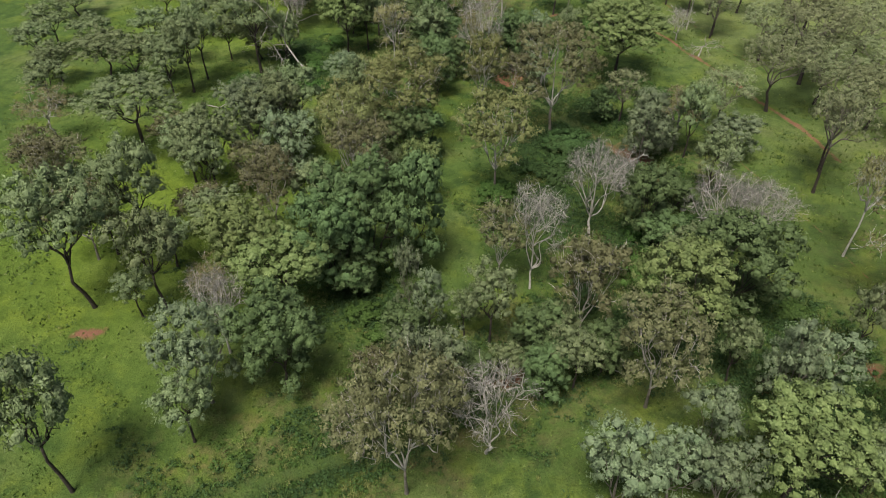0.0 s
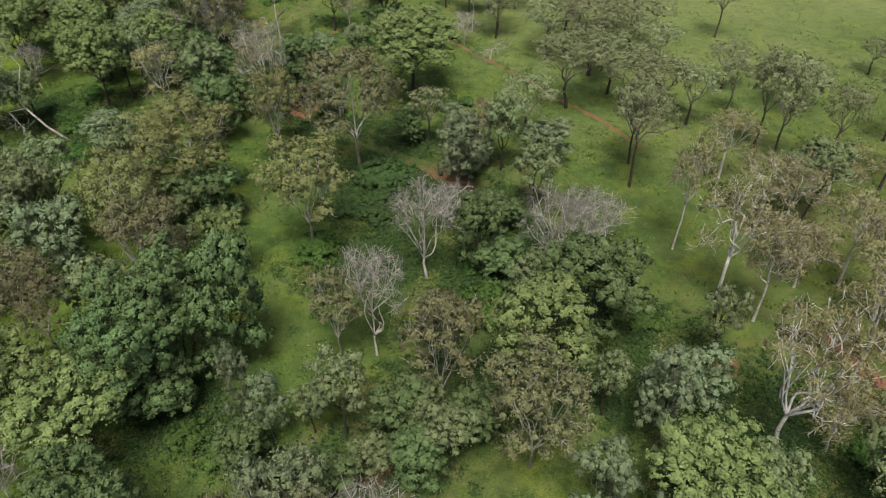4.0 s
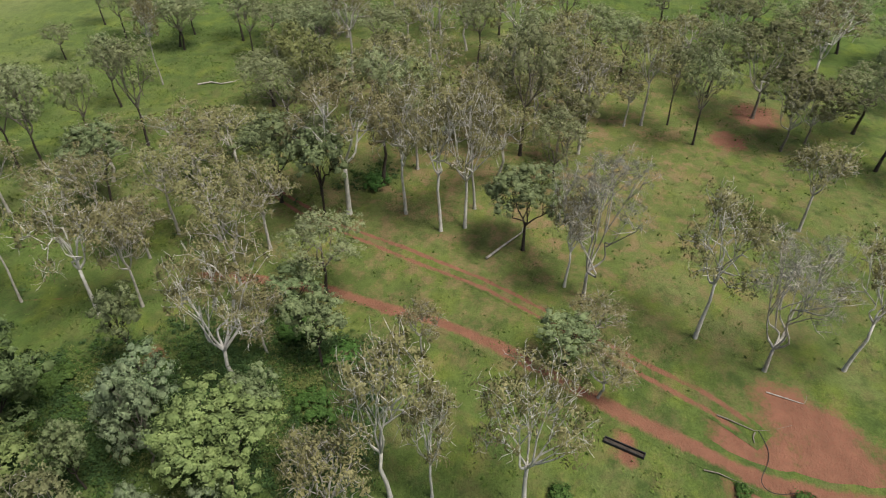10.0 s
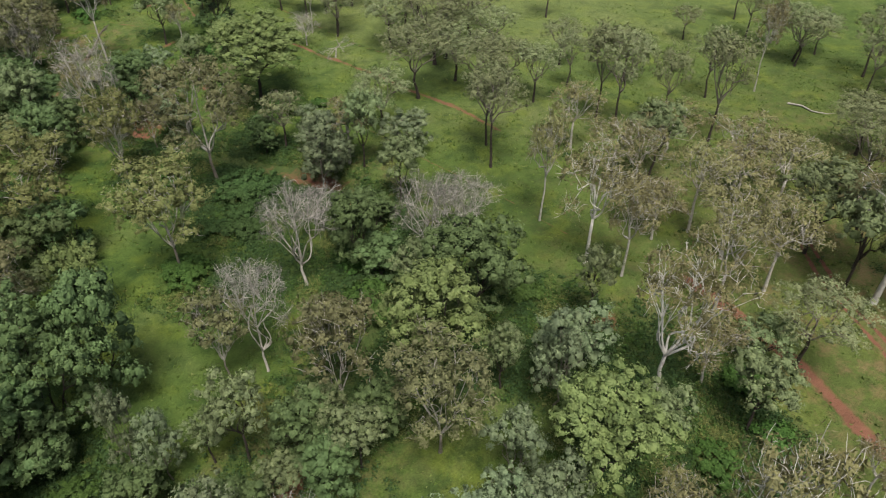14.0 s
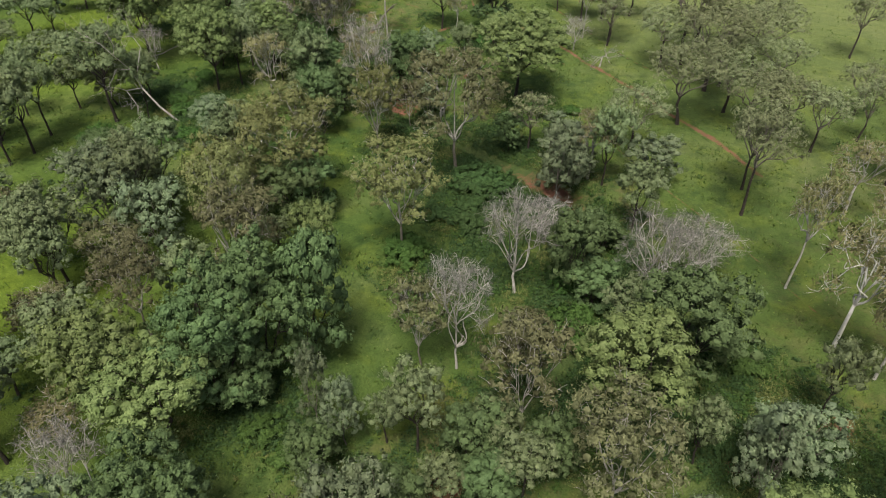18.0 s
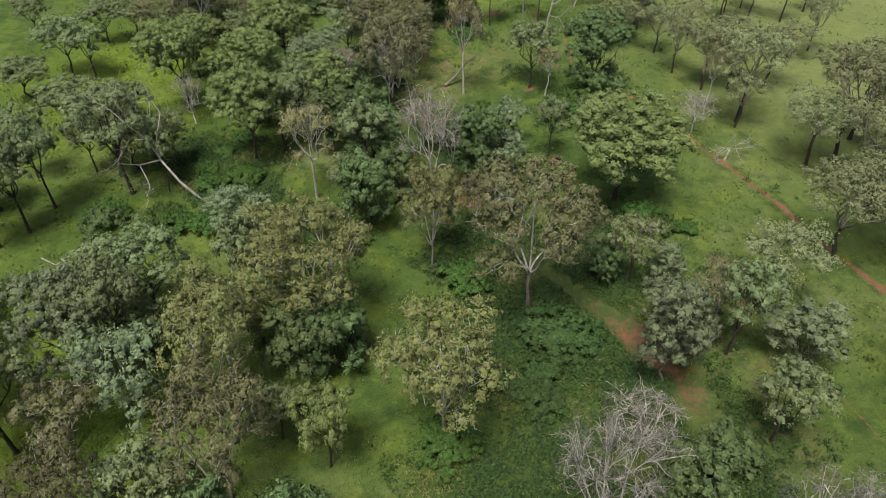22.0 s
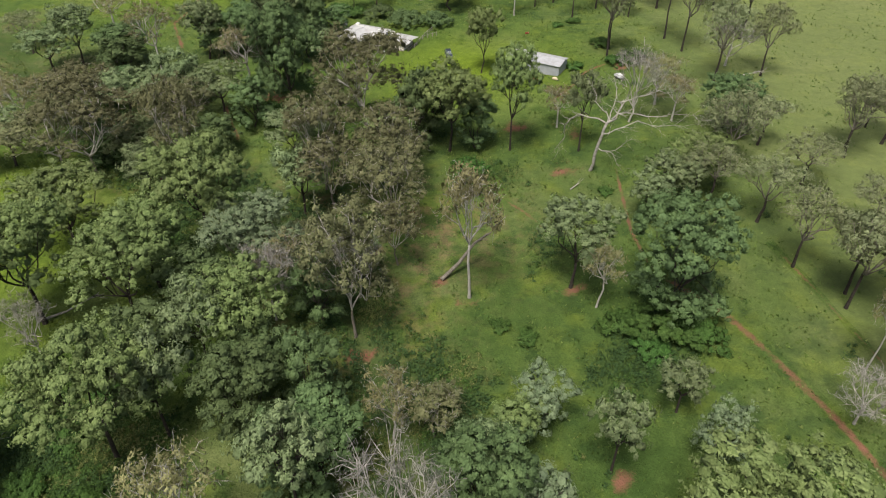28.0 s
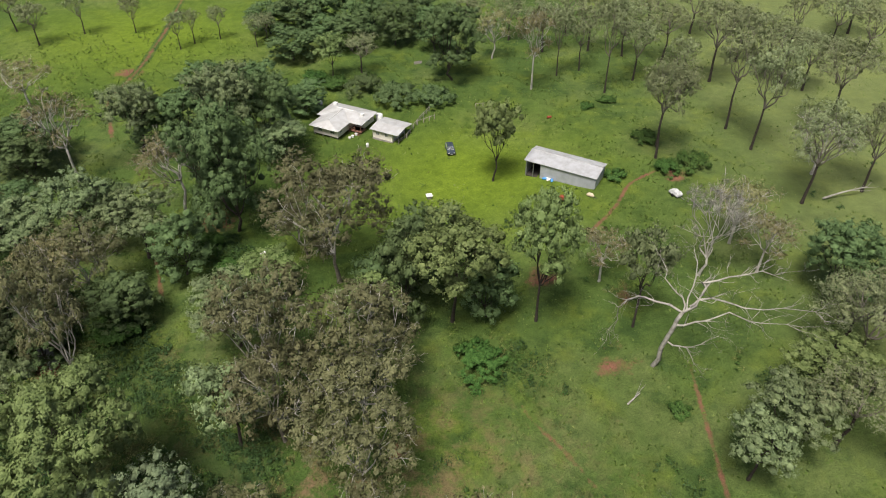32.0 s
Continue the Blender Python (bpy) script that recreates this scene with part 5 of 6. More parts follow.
def wall_y(name, y0, y1, x, z0, z1, holes, mat, parent, inward=1, thick=0.12):
    xa, xb = sorted((x, x + inward * thick))
    v, f = [], []
    cuts = sorted({y0, y1, *(h[0] for h in holes), *(h[1] for h in holes)})
    for a, b in zip(cuts, cuts[1:]):
        hole = [h for h in holes if h[0] <= a and b <= h[1]]
        if hole:
            box(v, f, (xa, a, z0), (xb, b, hole[0][2]))
            box(v, f, (xa, a, hole[0][3]), (xb, b, z1))
        else:
            box(v, f, (xa, a, z0), (xb, b, z1))
    w = part(name, (v, f), mat, parent)
    for a, b, c, d in holes:
        pane_of("window", w, (xa, a, c), (xb, b, d), 0)
    return w


def pane_of(name, parent, lo, hi, flat):
    """Window frame and pane in an opening; flat is the axis it is thin along."""
    mid = (lo[flat] + hi[flat]) / 2
    v, f = [], []
    ax = 1 - flat
    for s0, s1, z0, z1 in ((lo[ax], hi[ax], lo[2], lo[2] + 0.07), (lo[ax], hi[ax], hi[2] - 0.07, hi[2]), (lo[ax], lo[ax] + 0.07, lo[2] + 0.07, hi[2] - 0.07),
                           (hi[ax] - 0.07, hi[ax], lo[2] + 0.07, hi[2] - 0.07), ((lo[ax] + hi[ax]) / 2 - 0.03, (lo[ax] + hi[ax]) / 2 + 0.03, lo[2] + 0.07, hi[2] - 0.07)):
        p, q = [0, 0, z0], [0, 0, z1]
        p[ax], q[ax], p[flat], q[flat] = s0, s1, lo[flat] - 0.02, hi[flat] + 0.02
        box(v, f, tuple(p), tuple(q))
    part("window_frame", (v, f), FRAME, parent, "white window frame")
    p, q = [0, 0, lo[2] + 0.06], [0, 0, hi[2] - 0.06]
    p[ax], q[ax], p[flat], q[flat] = lo[ax] + 0.06, hi[ax] - 0.06, mid - 0.006, mid + 0.006
    v, f = [], []
    box(v, f, tuple(p), tuple(q))
    part("pane", (v, f), GLASS, parent, "dark glass pane").visible_shadow = False


def sheet(name, pts, mat, parent, thick=0.06, label=""):
    """A flat roof sheet with thickness."""
    k = len(pts)
    v = [tuple(p) for p in pts] + [(p[0], p[1], p[2] - thick) for p in pts]
    f = [tuple(range(k)), tuple(range(2 * k - 1, k - 1, -1))] + [(i, k + i, k + (i + 1) % k, (i + 1) % k) for i in range(k)]
    return part(name, (v, f), mat, parent, label)


# the farm house: a front wing and a wider rear wing, on low stumps
house = tagged(new("house"), "low cream weatherboard farm house with a white metal roof", "house")
house.matrix_world = pose(-8.2, 329.7, -4.75, 0, 0, -26.6)
F, W_, R = 0.65, 2.75, 3.75
wall_x("wall", -6.6, 0, 0, F, W_, [(-5.4, -4.2, 1.35, 2.35), (-2.1, -0.9, 1.35, 2.35)], CREAM, house)
wall_y("wall", 0.12, 6.6, 0, F, W_, [(0.9, 1.9, 1.35, 2.35), (3.6, 4.4, 1.6, 2.35)], CREAM, house, -1)
wall_y("wall", 0.12, 5, -6.6, F, W_, [(1.6, 2.8, 1.35, 2.35)], CREAM, house)
wall_x("wall", -8, -6.6, 5, F, W_, [], CREAM, house)
wall_y("wall", 5.12, 11, -8, F, W_, [(6.5, 7.7, 1.35, 2.35)], CREAM, house)
wall_x("wall", 0, 3, 6.6, F, W_, [(0.9, 1.8, 0.75, 2.6)], CREAM, house)
wall_y("wall", 6.72, 11, 3, F, W_, [(8.2, 9.2, 1.35, 2.35)], CREAM, house, -1)
wall_x("wall", -8, 3, 11, F, W_, [(-5, -3.8, 1.35, 2.35), (-1, 0.2, 1.35, 2.35)], CREAM, house, -1)
block("floor", (-6.45, 0.15, 0.5), (-0.15, 5.0, 0.64), DARK, house)
block("floor", (-7.85, 5.15, 0.5), (2.85, 10.85, 0.64), DARK, house)
# roof planes
E1, E2 = W_ - 0.02, R
sheet("roof", [(-7.2, -0.7, E1), (0.6, -0.7, E1), (-3.3, 1.6, E2)], ROOF_Y, house)
sheet("roof", [(0.6, -0.7, E1), (0.6, 4.4, E1), (-3.3, 8.0, E2 + 0.02), (-3.3, 1.6, E2)], ROOF_Y, house)
sheet("roof", [(-7.2, 4.4, E1), (-7.2, -0.7, E1), (-3.3, 1.6, E2), (-3.3, 8.0, E2 + 0.02)], ROOF_Y, house)
sheet("roof", [(-8.6, 4.4, E1), (-7.2, 4.4, E1), (-3.3, 8.0, E2), (-5.2, 8.0, E2)], ROOF_X, house)
sheet("roof", [(0.6, 4.4, E1), (3.7, 4.4, E1), (0.4, 8.0, E2), (-3.3, 8.0, E2)], ROOF_X, house)
sheet("roof", [(3.7, 4.4, E1), (3.7, 11.7, E1), (0.4, 8.0, E2)], ROOF_Y, house)
sheet("roof", [(3.7, 11.7, E1), (-8.6, 11.7, E1), (-5.2, 8.0, E2), (0.4, 8.0, E2)], ROOF_X, house)
sheet("roof", [(-8.6, 11.7, E1), (-8.6, 4.4, E1), (-5.2, 8.0, E2)], ROOF_Y, house)
for a, b in (((-3.3, 1.6, E2 + 0.03), (-3.3, 8, E2 + 0.05)), ((-5.2, 8, E2 + 0.03), (0.4, 8, E2 + 0.03))):
    rod("ridge_cap", (a, b), (0.09, 0.09), WHITE, house, "", 6)
for a, b in (((-7.2, -0.74, 0), (0.6, -0.74, 0)), ((0.64, -0.7, 0), (0.64, 4.4, 0)), ((0.6, 4.36, 0), (3.7, 4.36, 0)), ((3.74, 4.4, 0), (3.74, 11.7, 0)), ((-7.24, -0.7, 0), (-7.24, 4.4, 0))):
    rod("gutter", ((a[0], a[1], E1 - 0.06), (b[0], b[1], E1 - 0.06)), (0.06, 0.06), FRAME, house, "", 6)
block("roof_vent", (-7.3, 9.6, 2.9), (-6.4, 10.4, 3.65), WHITE, house, "white box on the roof")
block("roof_vent", (1.6, 7.4, 3.2), (2.3, 8.0, 3.7), WHITE, house)
for sx in (-6.4, -4.3, -2.2, -0.2):
    for sy in (0.2, 2.6, 4.8):
        block("stump", (sx - 0.1, sy - 0.1, -0.6), (sx + 0.1, sy + 0.1, 0.5), TIMBER, house)
for sx in (-7.8, -4.5, -1.5, 1.2, 2.8):
    for sy in (7.0, 10.7):
        block("stump", (sx - 0.1, sy - 0.1, -0.6), (sx + 0.1, sy + 0.1, 0.5), TIMBER, house)
ver = block("veranda", (0.02, 4.5, 0.5), (3.4, 6.58, 0.64), DECK, house, "red-brown timber veranda floor")
for px in (0.15, 1.75, 3.3):
    block("post", (px - 0.06, 4.52, -0.5), (px + 0.06, 4.64, 2.68), DECK, ver)
for z in (1.0, 1.5):
    block("rail", (0.2, 4.54, z), (1.7, 4.6, z + 0.07), DECK, ver)
for k in range(3):
    block("step", (1.8, 4.4 - 0.3 * k - 0.3, 0.34 - 0.17 * k - 0.04), (3.2, 4.4 - 0.3 * k, 0.34 - 0.17 * k), DECK, ver)

tank = tagged(new("water_tank"), "small white rainwater tank beside the house", "tank")
tank.matrix_world = pose(0.6, 339.2, -4.7)
rod("tank_body", ((0, 0, 0), (0, 0, 1.7), (0, 0, 1.85)), (0.85, 0.85, 0.55), WHITE, tank, "", 20)
rod("lid", ((0, 0, 1.85), (0, 0, 1.95)), (0.3, 0.28), FRAME, tank, "", 12)

dish = tagged(new("satellite_dish"), "pale dish on a thin pole behind the house", "dish")
dish.matrix_world = pose(-14.0, 343.5, -4.8)
rod("pole", ((0, 0, -0.3), (0, 0, 2.6)), (0.05, 0.05), STEEL, dish)
rod("bowl", ((0, -0.05, 2.7), (0.03, -0.16, 2.78), (0.06, -0.28, 2.86)), (0.18, 0.52, 0.7), WHITE, dish, "", 16)

# the annex
annex = tagged(new("outbuilding"), "small cream outbuilding with a white roof and open side", "shed")
annex.matrix_world = pose(-0.3, 330.7, -4.7, 0, 0, -28)
block("base", (-0.1, -0.1, -0.4), (5.3, 5.6, 0.3), CONCRETE, annex, "dusty low footing")
wall_x("wall", 0, 5.2, 0, 0.3, 2.45, [(0.9, 1.7, 1.1, 1.95), (3.2, 4.0, 1.1, 1.95)], CREAM, annex)
wall_y("wall", 0.12, 5.5, 0, 0.3, 2.6, [(2, 2.9, 1.1, 1.95)], CREAM, annex)
wall_y("wall", 0.12, 5.5, 5.2, 0.3, 2.6, [(0.6, 1.4, 0.4, 2.3)], CREAM, annex, -1)
wall_x("wall", 0.12, 5.08, 5.5, 0.3, 2.6, [], CREAM, annex, -1)
sheet("roof", [(-0.5, -0.5, 2.5), (7.0, -0.5, 2.5), (7.0, 2.8, 3.0), (-0.5, 2.8, 3.0)], ROOF_X, annex)
sheet("roof", [(-0.5, 2.8, 3.0), (7.0, 2.8, 3.0), (7.0, 6.2, 2.5), (-0.5, 6.2, 2.5)], ROOF_X, annex)
for py in (0.0, 2.8, 5.6):
    block("post", (6.7, py - 0.06, -0.4), (6.82, py + 0.06, 2.5), TIMBER, annex)
for py in (0.0, 2.86):
    for z in (0.5, 0.95):
        block("rail", (6.72, py + 0.07, z), (6.8, py + 2.7, z + 0.1), TIMBER, annex)

# the farm shed
shed = tagged(new("farm_shed"), "long grey corrugated metal shed with one open bay", "shed")
shed.matrix_world = pose(45.6, 304.7, -2.45, 0, 0, -29.3)
L, D_, H_ = -14.9, 5.9, 3.0
for a, b in ((-11.6, -7.75), (-7.75, -3.9), (-3.9, 0)):
    block("wall_panel", (a + 0.003, 0, -1.2), (b - 0.003, 0.08, H_), SHED_WALL, shed, "", 0)
block("wall_panel", (L, D_ - 0.08, -1.5), (0, D_, H_), SHED_WALL, shed, "", 0)
block("end_wall", (-0.08, 0.085, -0.8), (0, D_ - 0.085, H_), SHED_WALL, shed, "", 0)
block("end_wall", (L, 0.6, -1.8), (L + 0.08, D_ - 0.085, H_), SHED_WALL, shed, "", 0)
block("partition", (-11.6, 0.085, -1.2), (-11.52, D_ - 0.085, H_), DARK, shed, "", 0)
sheet("roof", [(L - 0.3, -0.3, H_), (0.25, -0.3, H_), (0.25, 3.6, H_ + 0.62), (L - 0.3, 3.6, H_ + 0.62)], SHED_ROOF, shed)
sheet("roof", [(L - 0.3, 3.6, H_ + 0.62), (0.25, 3.6, H_ + 0.62), (0.25, D_ + 0.3, H_ + 0.1), (L - 0.3, D_ + 0.3, H_ + 0.1)], SHED_ROOF, shed)
for gx in (-0.04, L + 0.04):
    v = [(gx - 0.04, 0, H_), (gx - 0.04, D_, H_), (gx - 0.04, 3.6, H_ + 0.55), (gx + 0.04, 0, H_), (gx + 0.04, D_, H_), (gx + 0.04, 3.6, H_ + 0.55)]
    part("gable", (v, [(0, 2, 1), (3, 4, 5), (0, 3, 5, 2), (1, 2, 5, 4), (0, 1, 4, 3)]), SHED_WALL, shed)
rod("ridge_cap", ((L - 0.3, 3.6, H_ + 0.64), (0.25, 3.6, H_ + 0.64)), (0.1, 0.1), SHED_ROOF, shed, "", 6)
for px in (L + 0.1, -13.2, -11.62):
    block("post", (px - 0.07, 0.02, -1.8), (px + 0.07, 0.16, H_ - 0.02), STEEL, shed)
# The bay's shade is put into the floor's near-black colour.
block("dirt_floor", (L + 0.1, 0.1, -1.2), (-11.65, D_ - 0.1, -0.55), DARK, shed, "earth floor of the bay, coloured dark for its shade")

# ---- the parked car ----
car = tagged(new("car"), "dark blue-grey station wagon parked on the grass", "car")
car.matrix_world = pose(17.3, 323.6, land_at(17.3, 323.6) - 0.02, 0, 0, 8)


def profile_x(points, half, taper=1.0, top=1.0):
    """A side outline in y and z, given a width; the upper part may draw in."""
    v, k = [], len(points)
    zs = [z for _, z in points]
    for s in (-1, 1):
        for y, z in points:
            r = (z - min(zs)) / (max(zs) - min(zs))
            v.append((s * half * (taper + (top - taper) * r), y, z))
    f = [tuple(range(k))[::-1], tuple(range(k, 2 * k))] + [(i, (i + 1) % k, k + (i + 1) % k, k + i) for i in range(k)]
    return v, f


part("body", profile_x([(-2.15, 0.35), (-2.2, 0.62), (-2.1, 0.78), (-1.2, 0.92), (1.9, 0.98), (2.15, 0.9), (2.2, 0.5), (2.1, 0.32)], 0.88, 0.97, 1.0), NAVY, car)
part("cabin", profile_x([(-1.15, 0.94), (-0.35, 1.42), (1.45, 1.45), (2.0, 0.98)], 0.82, 1.0, 0.80), GLASS, car, "dark glazed cabin")
part("roof_panel", profile_x([(-0.40, 1.43), (-0.30, 1.475), (1.40, 1.50), (1.55, 1.44)], 0.66, 1.0, 0.94), NAVY, car)
block("seat", (-0.6, -0.3, 0.9), (0.6, 0.2, 1.25), RUBBER, car)
for s in (-1, 1):
    rod("pillar", ((s * 0.80, -1.12, 0.95), (s * 0.655, -0.36, 1.44)), (0.04, 0.04), NAVY, car, "", 5)
    rod("pillar", ((s * 0.80, 1.96, 0.98), (s * 0.655, 1.46, 1.46)), (0.05, 0.05), NAVY, car, "", 5)
    block("headlight", (s * 0.62 - 0.16, -2.19, 0.6), (s * 0.62 + 0.16, -2.1, 0.74), FRAME, car, "clear headlight")
    block("tail_light", (s * 0.74 - 0.08, 2.12, 0.62), (s * 0.74 + 0.08, 2.21, 0.88), RUST, car, "red tail light")
    for wy in (-1.32, 1.32):
        wheel = rod("wheel", ((s * 0.70, wy, 0.31), (s * 0.89, wy, 0.31)), (0.31, 0.31), RUBBER, car, "black tyre", 16)
        rod("rim", ((s * 0.80, wy, 0.31), (s * 0.90, wy, 0.31)), (0.19, 0.18), STEEL, wheel, "grey steel rim", 12)
block("bumper", (-0.84, -2.26, 0.36), (0.84, -2.16, 0.56), RUBBER, car)
block("number_plate", (-0.25, -2.275, 0.42), (0.25, -2.262, 0.52), WHITE, car, "plain pale plate")
rod("mirror", ((-0.86, -0.85, 1.0), (-1.0, -0.85, 1.02)), (0.05, 0.07), NAVY, car, "", 6)
rod("mirror", ((0.86, -0.85, 1.0), (1.0, -0.85, 1.02)), (0.05, 0.07), NAVY, car, "", 6)


# ---- loose things round the yard ----
def on_ground(ob, x, y, turn=0, up=0.0):
    ob.matrix_world = pose(x, y, land_at(x, y) + up, 0, 0, turn)
    return ob


pump = on_ground(tagged(new("pump_box"), "white-lidded box on a short timber stand", "box"), 12.8, 306.2, 10)
block("stand", (-0.4, -0.4, -0.2), (0.4, 0.4, 0.7), TIMBER, pump)
block("lid", (-0.62, -0.55, 0.7), (0.62, 0.55, 0.86), WHITE, pump, "white lid")

crate = on_ground(tagged(new("grey_box"), "small pale box standing on the grass", "box"), -17.1, 288.0, 25)
block("case", (-0.45, -0.35, -0.1), (0.45, 0.35, 0.55), CONCRETE, crate)
block("lid", (-0.5, -0.4, 0.55), (0.5, 0.4, 0.63), WHITE, crate)

trailer = on_ground(tagged(new("covered_trailer"), "old trailer under a pale tarpaulin beside bare trees", "trailer"), 60.4, 301.0, 30)
part("tarpaulin", profile_x([(-1.2, 0.5), (-1.15, 0.8), (-0.7, 1.12), (-0.3, 0.95), (0.3, 1.2), (0.8, 0.9), (1.1, 0.85), (1.2, 0.5)], 0.72, 1.0, 0.7), CANVAS, trailer, "crumpled white tarpaulin")
block("bed", (-0.72, -1.2, 0.35), (0.72, 1.2, 0.5), STEEL, trailer)
rod("drawbar", ((0, -1.2, 0.4), (0, -2.2, 0.25)), (0.05, 0.05), STEEL, trailer)
for s in (-1, 1):
    rod("wheel", ((s * 0.74, 0, 0.3), (s * 0.88, 0, 0.3)), (0.31, 0.31), RUBBER, trailer, "", 14)

for k, (bx, by, tone, word) in enumerate(((36.4, 309.6, BLUE, "blue"), (37.1, 309.0, WHITE, "white"), (37.7, 308.6, BLUE, "blue"), (36.9, 309.7, WHITE, "white"))):
    bag = on_ground(tagged(new("feed_bag"), word + " plastic feed bag dropped beside the shed", "bag", "feed bags"), bx, by, 40 * k)
    v, f = [], []
    tube(v, f, ((-0.55, 0, 0.14), (-0.4, 0.03, 0.2), (0, -0.04, 0.24), (0.4, 0.02, 0.19), (0.58, 0, 0.12)), (0.08, 0.24, 0.29, 0.25, 0.1), 8)
    part_of("sack", raw("sack", v, f, tone, True), bag)

plough = on_ground(tagged(new("farm_implement"), "rusty red tractor implement with dark wheels", "implement"), 39.0, 301.2, -20)
for fy in (-0.5, 0.5):
    rod("beam", ((-1.1, fy, 0.75), (1.1, fy, 0.8)), (0.09, 0.09), RUST, plough, "", 6)
for fx in (-0.9, 0, 0.9):
    rod("cross_beam", ((fx, -0.6, 0.78), (fx, 0.6, 0.78)), (0.08, 0.08), RUST, plough, "", 6)
    rod("tine", ((fx, 0.3, 0.78), (fx + 0.05, 0.55, 0.4), (fx, 0.4, 0.0)), (0.05, 0.045, 0.02), RUST, plough, "", 5)
block("hopper", (-0.8, -0.45, 0.86), (0.6, 0.4, 1.25), RUST, plough, "rusty red hopper", 0.08)
for s in (-1, 1):
    rod("wheel", ((s * 1.15, -0.2, 0.42), (s * 1.35, -0.2, 0.42)), (0.42, 0.42), RUBBER, plough, "", 16)

swag = on_ground(tagged(new("canvas_roll"), "tan canvas bundle dropped on the grass", "bundle"), 44.5, 302.2, -30)
v, f = [], []
tube(v, f, ((-0.9, 0, 0.2), (-0.5, 0.05, 0.32), (0.1, 0, 0.34), (0.6, -0.08, 0.2)), (0.25, 0.42, 0.4, 0.15), 9)
part_of("canvas", raw("canvas", v, f, TAN, True), swag)
rod("strap", ((0.5, -0.1, 0.14), (1.2, -0.3, 0.1), (1.6, -0.3, 0.08)), (0.12, 0.1, 0.05), RUBBER, swag)

drum = on_ground(tagged(new("rusty_drum"), "rusty drum lying with a pale lid", "drum"), 40.9, 336.7, 15)
rod("barrel", ((-0.5, 0, 0.3), (-0.2, 0, 0.31), (0.2, 0, 0.31), (0.5, 0, 0.3)), (0.3, 0.31, 0.31, 0.3), RUST, drum, "", 14)
rod("lid", ((0.5, 0, 0.3), (0.53, 0, 0.3)), (0.27, 0.27), WHITE, drum, "pale lid", 14)

trough = on_ground(tagged(new("water_trough"), "small pale concrete water trough in the paddock", "trough"), 9.2, 372.9, 20)
for lo, hi in (((-1.1, -0.4, -0.1), (1.1, -0.3, 0.5)), ((-1.1, 0.3, -0.1), (1.1, 0.4, 0.5)), ((-1.1, -0.3, -0.1), (-1.0, 0.3, 0.5)), ((1.0, -0.3, -0.1), (1.1, 0.3, 0.5))):
    block("side", lo, hi, CONCRETE, trough)
block("bottom", (-1.0, -0.3, -0.1), (1.0, 0.3, 0.08), CONCRETE, trough)

barrel = on_ground(tagged(new("white_barrel"), "white plastic barrel standing by the outbuilding", "barrel"), -1.3, 327.0)
rod("barrel", ((0, 0, -0.1), (0, 0, 0.2), (0, 0, 0.7), (0, 0, 0.95)), (0.30, 0.34, 0.34, 0.28), WHITE, barrel, "", 14)
rod("cap", ((0.1, 0, 0.95), (0.1, 0, 1.0)), (0.08, 0.07), RUBBER, barrel)

for k, (bx, by) in enumerate(((-5.0, 331.0), (-4.3, 332.0), (-5.6, 330.3))):
    tub = on_ground(tagged(new("laundry_tub"), "white plastic tub beside the house steps", "tub", "tubs"), bx, by, 30 * k)
    rod("tub", ((0, 0, 0), (0, 0, 0.45)), (0.24, 0.33), WHITE, tub, "", 12)
    rod("rim", ((0, 0, 0.43), (0, 0, 0.49)), (0.36, 0.36), FRAME, tub, "", 12)


def rail_fence(label, line, rails=(0.55, 1.05)):
    """Posts and rails along a line."""
    top = tagged(new("rail_fence"), label, "fence")
    x, y = smooth_line(line, 2.2)
    for i in range(len(x)):
        z = land_at(x[i], y[i])
        rod("post", ((x[i], y[i], z - 0.3), (x[i] + 0.03, y[i], z + 1.25)), (0.1, 0.085), TIMBER, top, "", 6)
        if i:
            zb = land_at(x[i - 1], y[i - 1])
            for h in rails:
                rod("rail", ((x[i - 1], y[i - 1], zb + h), (x[i], y[i], z + h + 0.05)), (0.06, 0.055), TIMBER, top, "", 6)
    return top


rail_fence("broken grey timber yard fence by the outbuilding", [(7.5, 330), (9.5, 336.5), (12.5, 343)])
rail_fence("short grey timber rail in the yard", [(9.8, 336), (13.8, 338.5)], (1.0,))
rail_fence("low grey timber gate rails on the grass", [(24, 345), (27.5, 345.5)], (1.0,))

# ---- cattle trough, logs and old posts by the tracks ----
feed = tagged(new("feed_trough"), "long dark feed trough on bare red earth", "trough")
feed.matrix_world = pose(55.0, -0.6, land_at(55, -0.6) + 0.02, 0, 0, 68)
for s in (-1, 1):
    block("side", (-2.7, s * 0.36 - 0.05, 0.05), (2.7, s * 0.36 + 0.05, 0.5), RUBBER, feed, "dark trough side")
block("bottom", (-2.7, -0.31, 0.05), (2.7, 0.31, 0.16), BARK_DARK, feed, "dark worn trough bottom")
for e in (-2.7, 2.64):
    block("end", (e, -0.31, 0.16), (e + 0.06, 0.31, 0.48), RUBBER, feed)


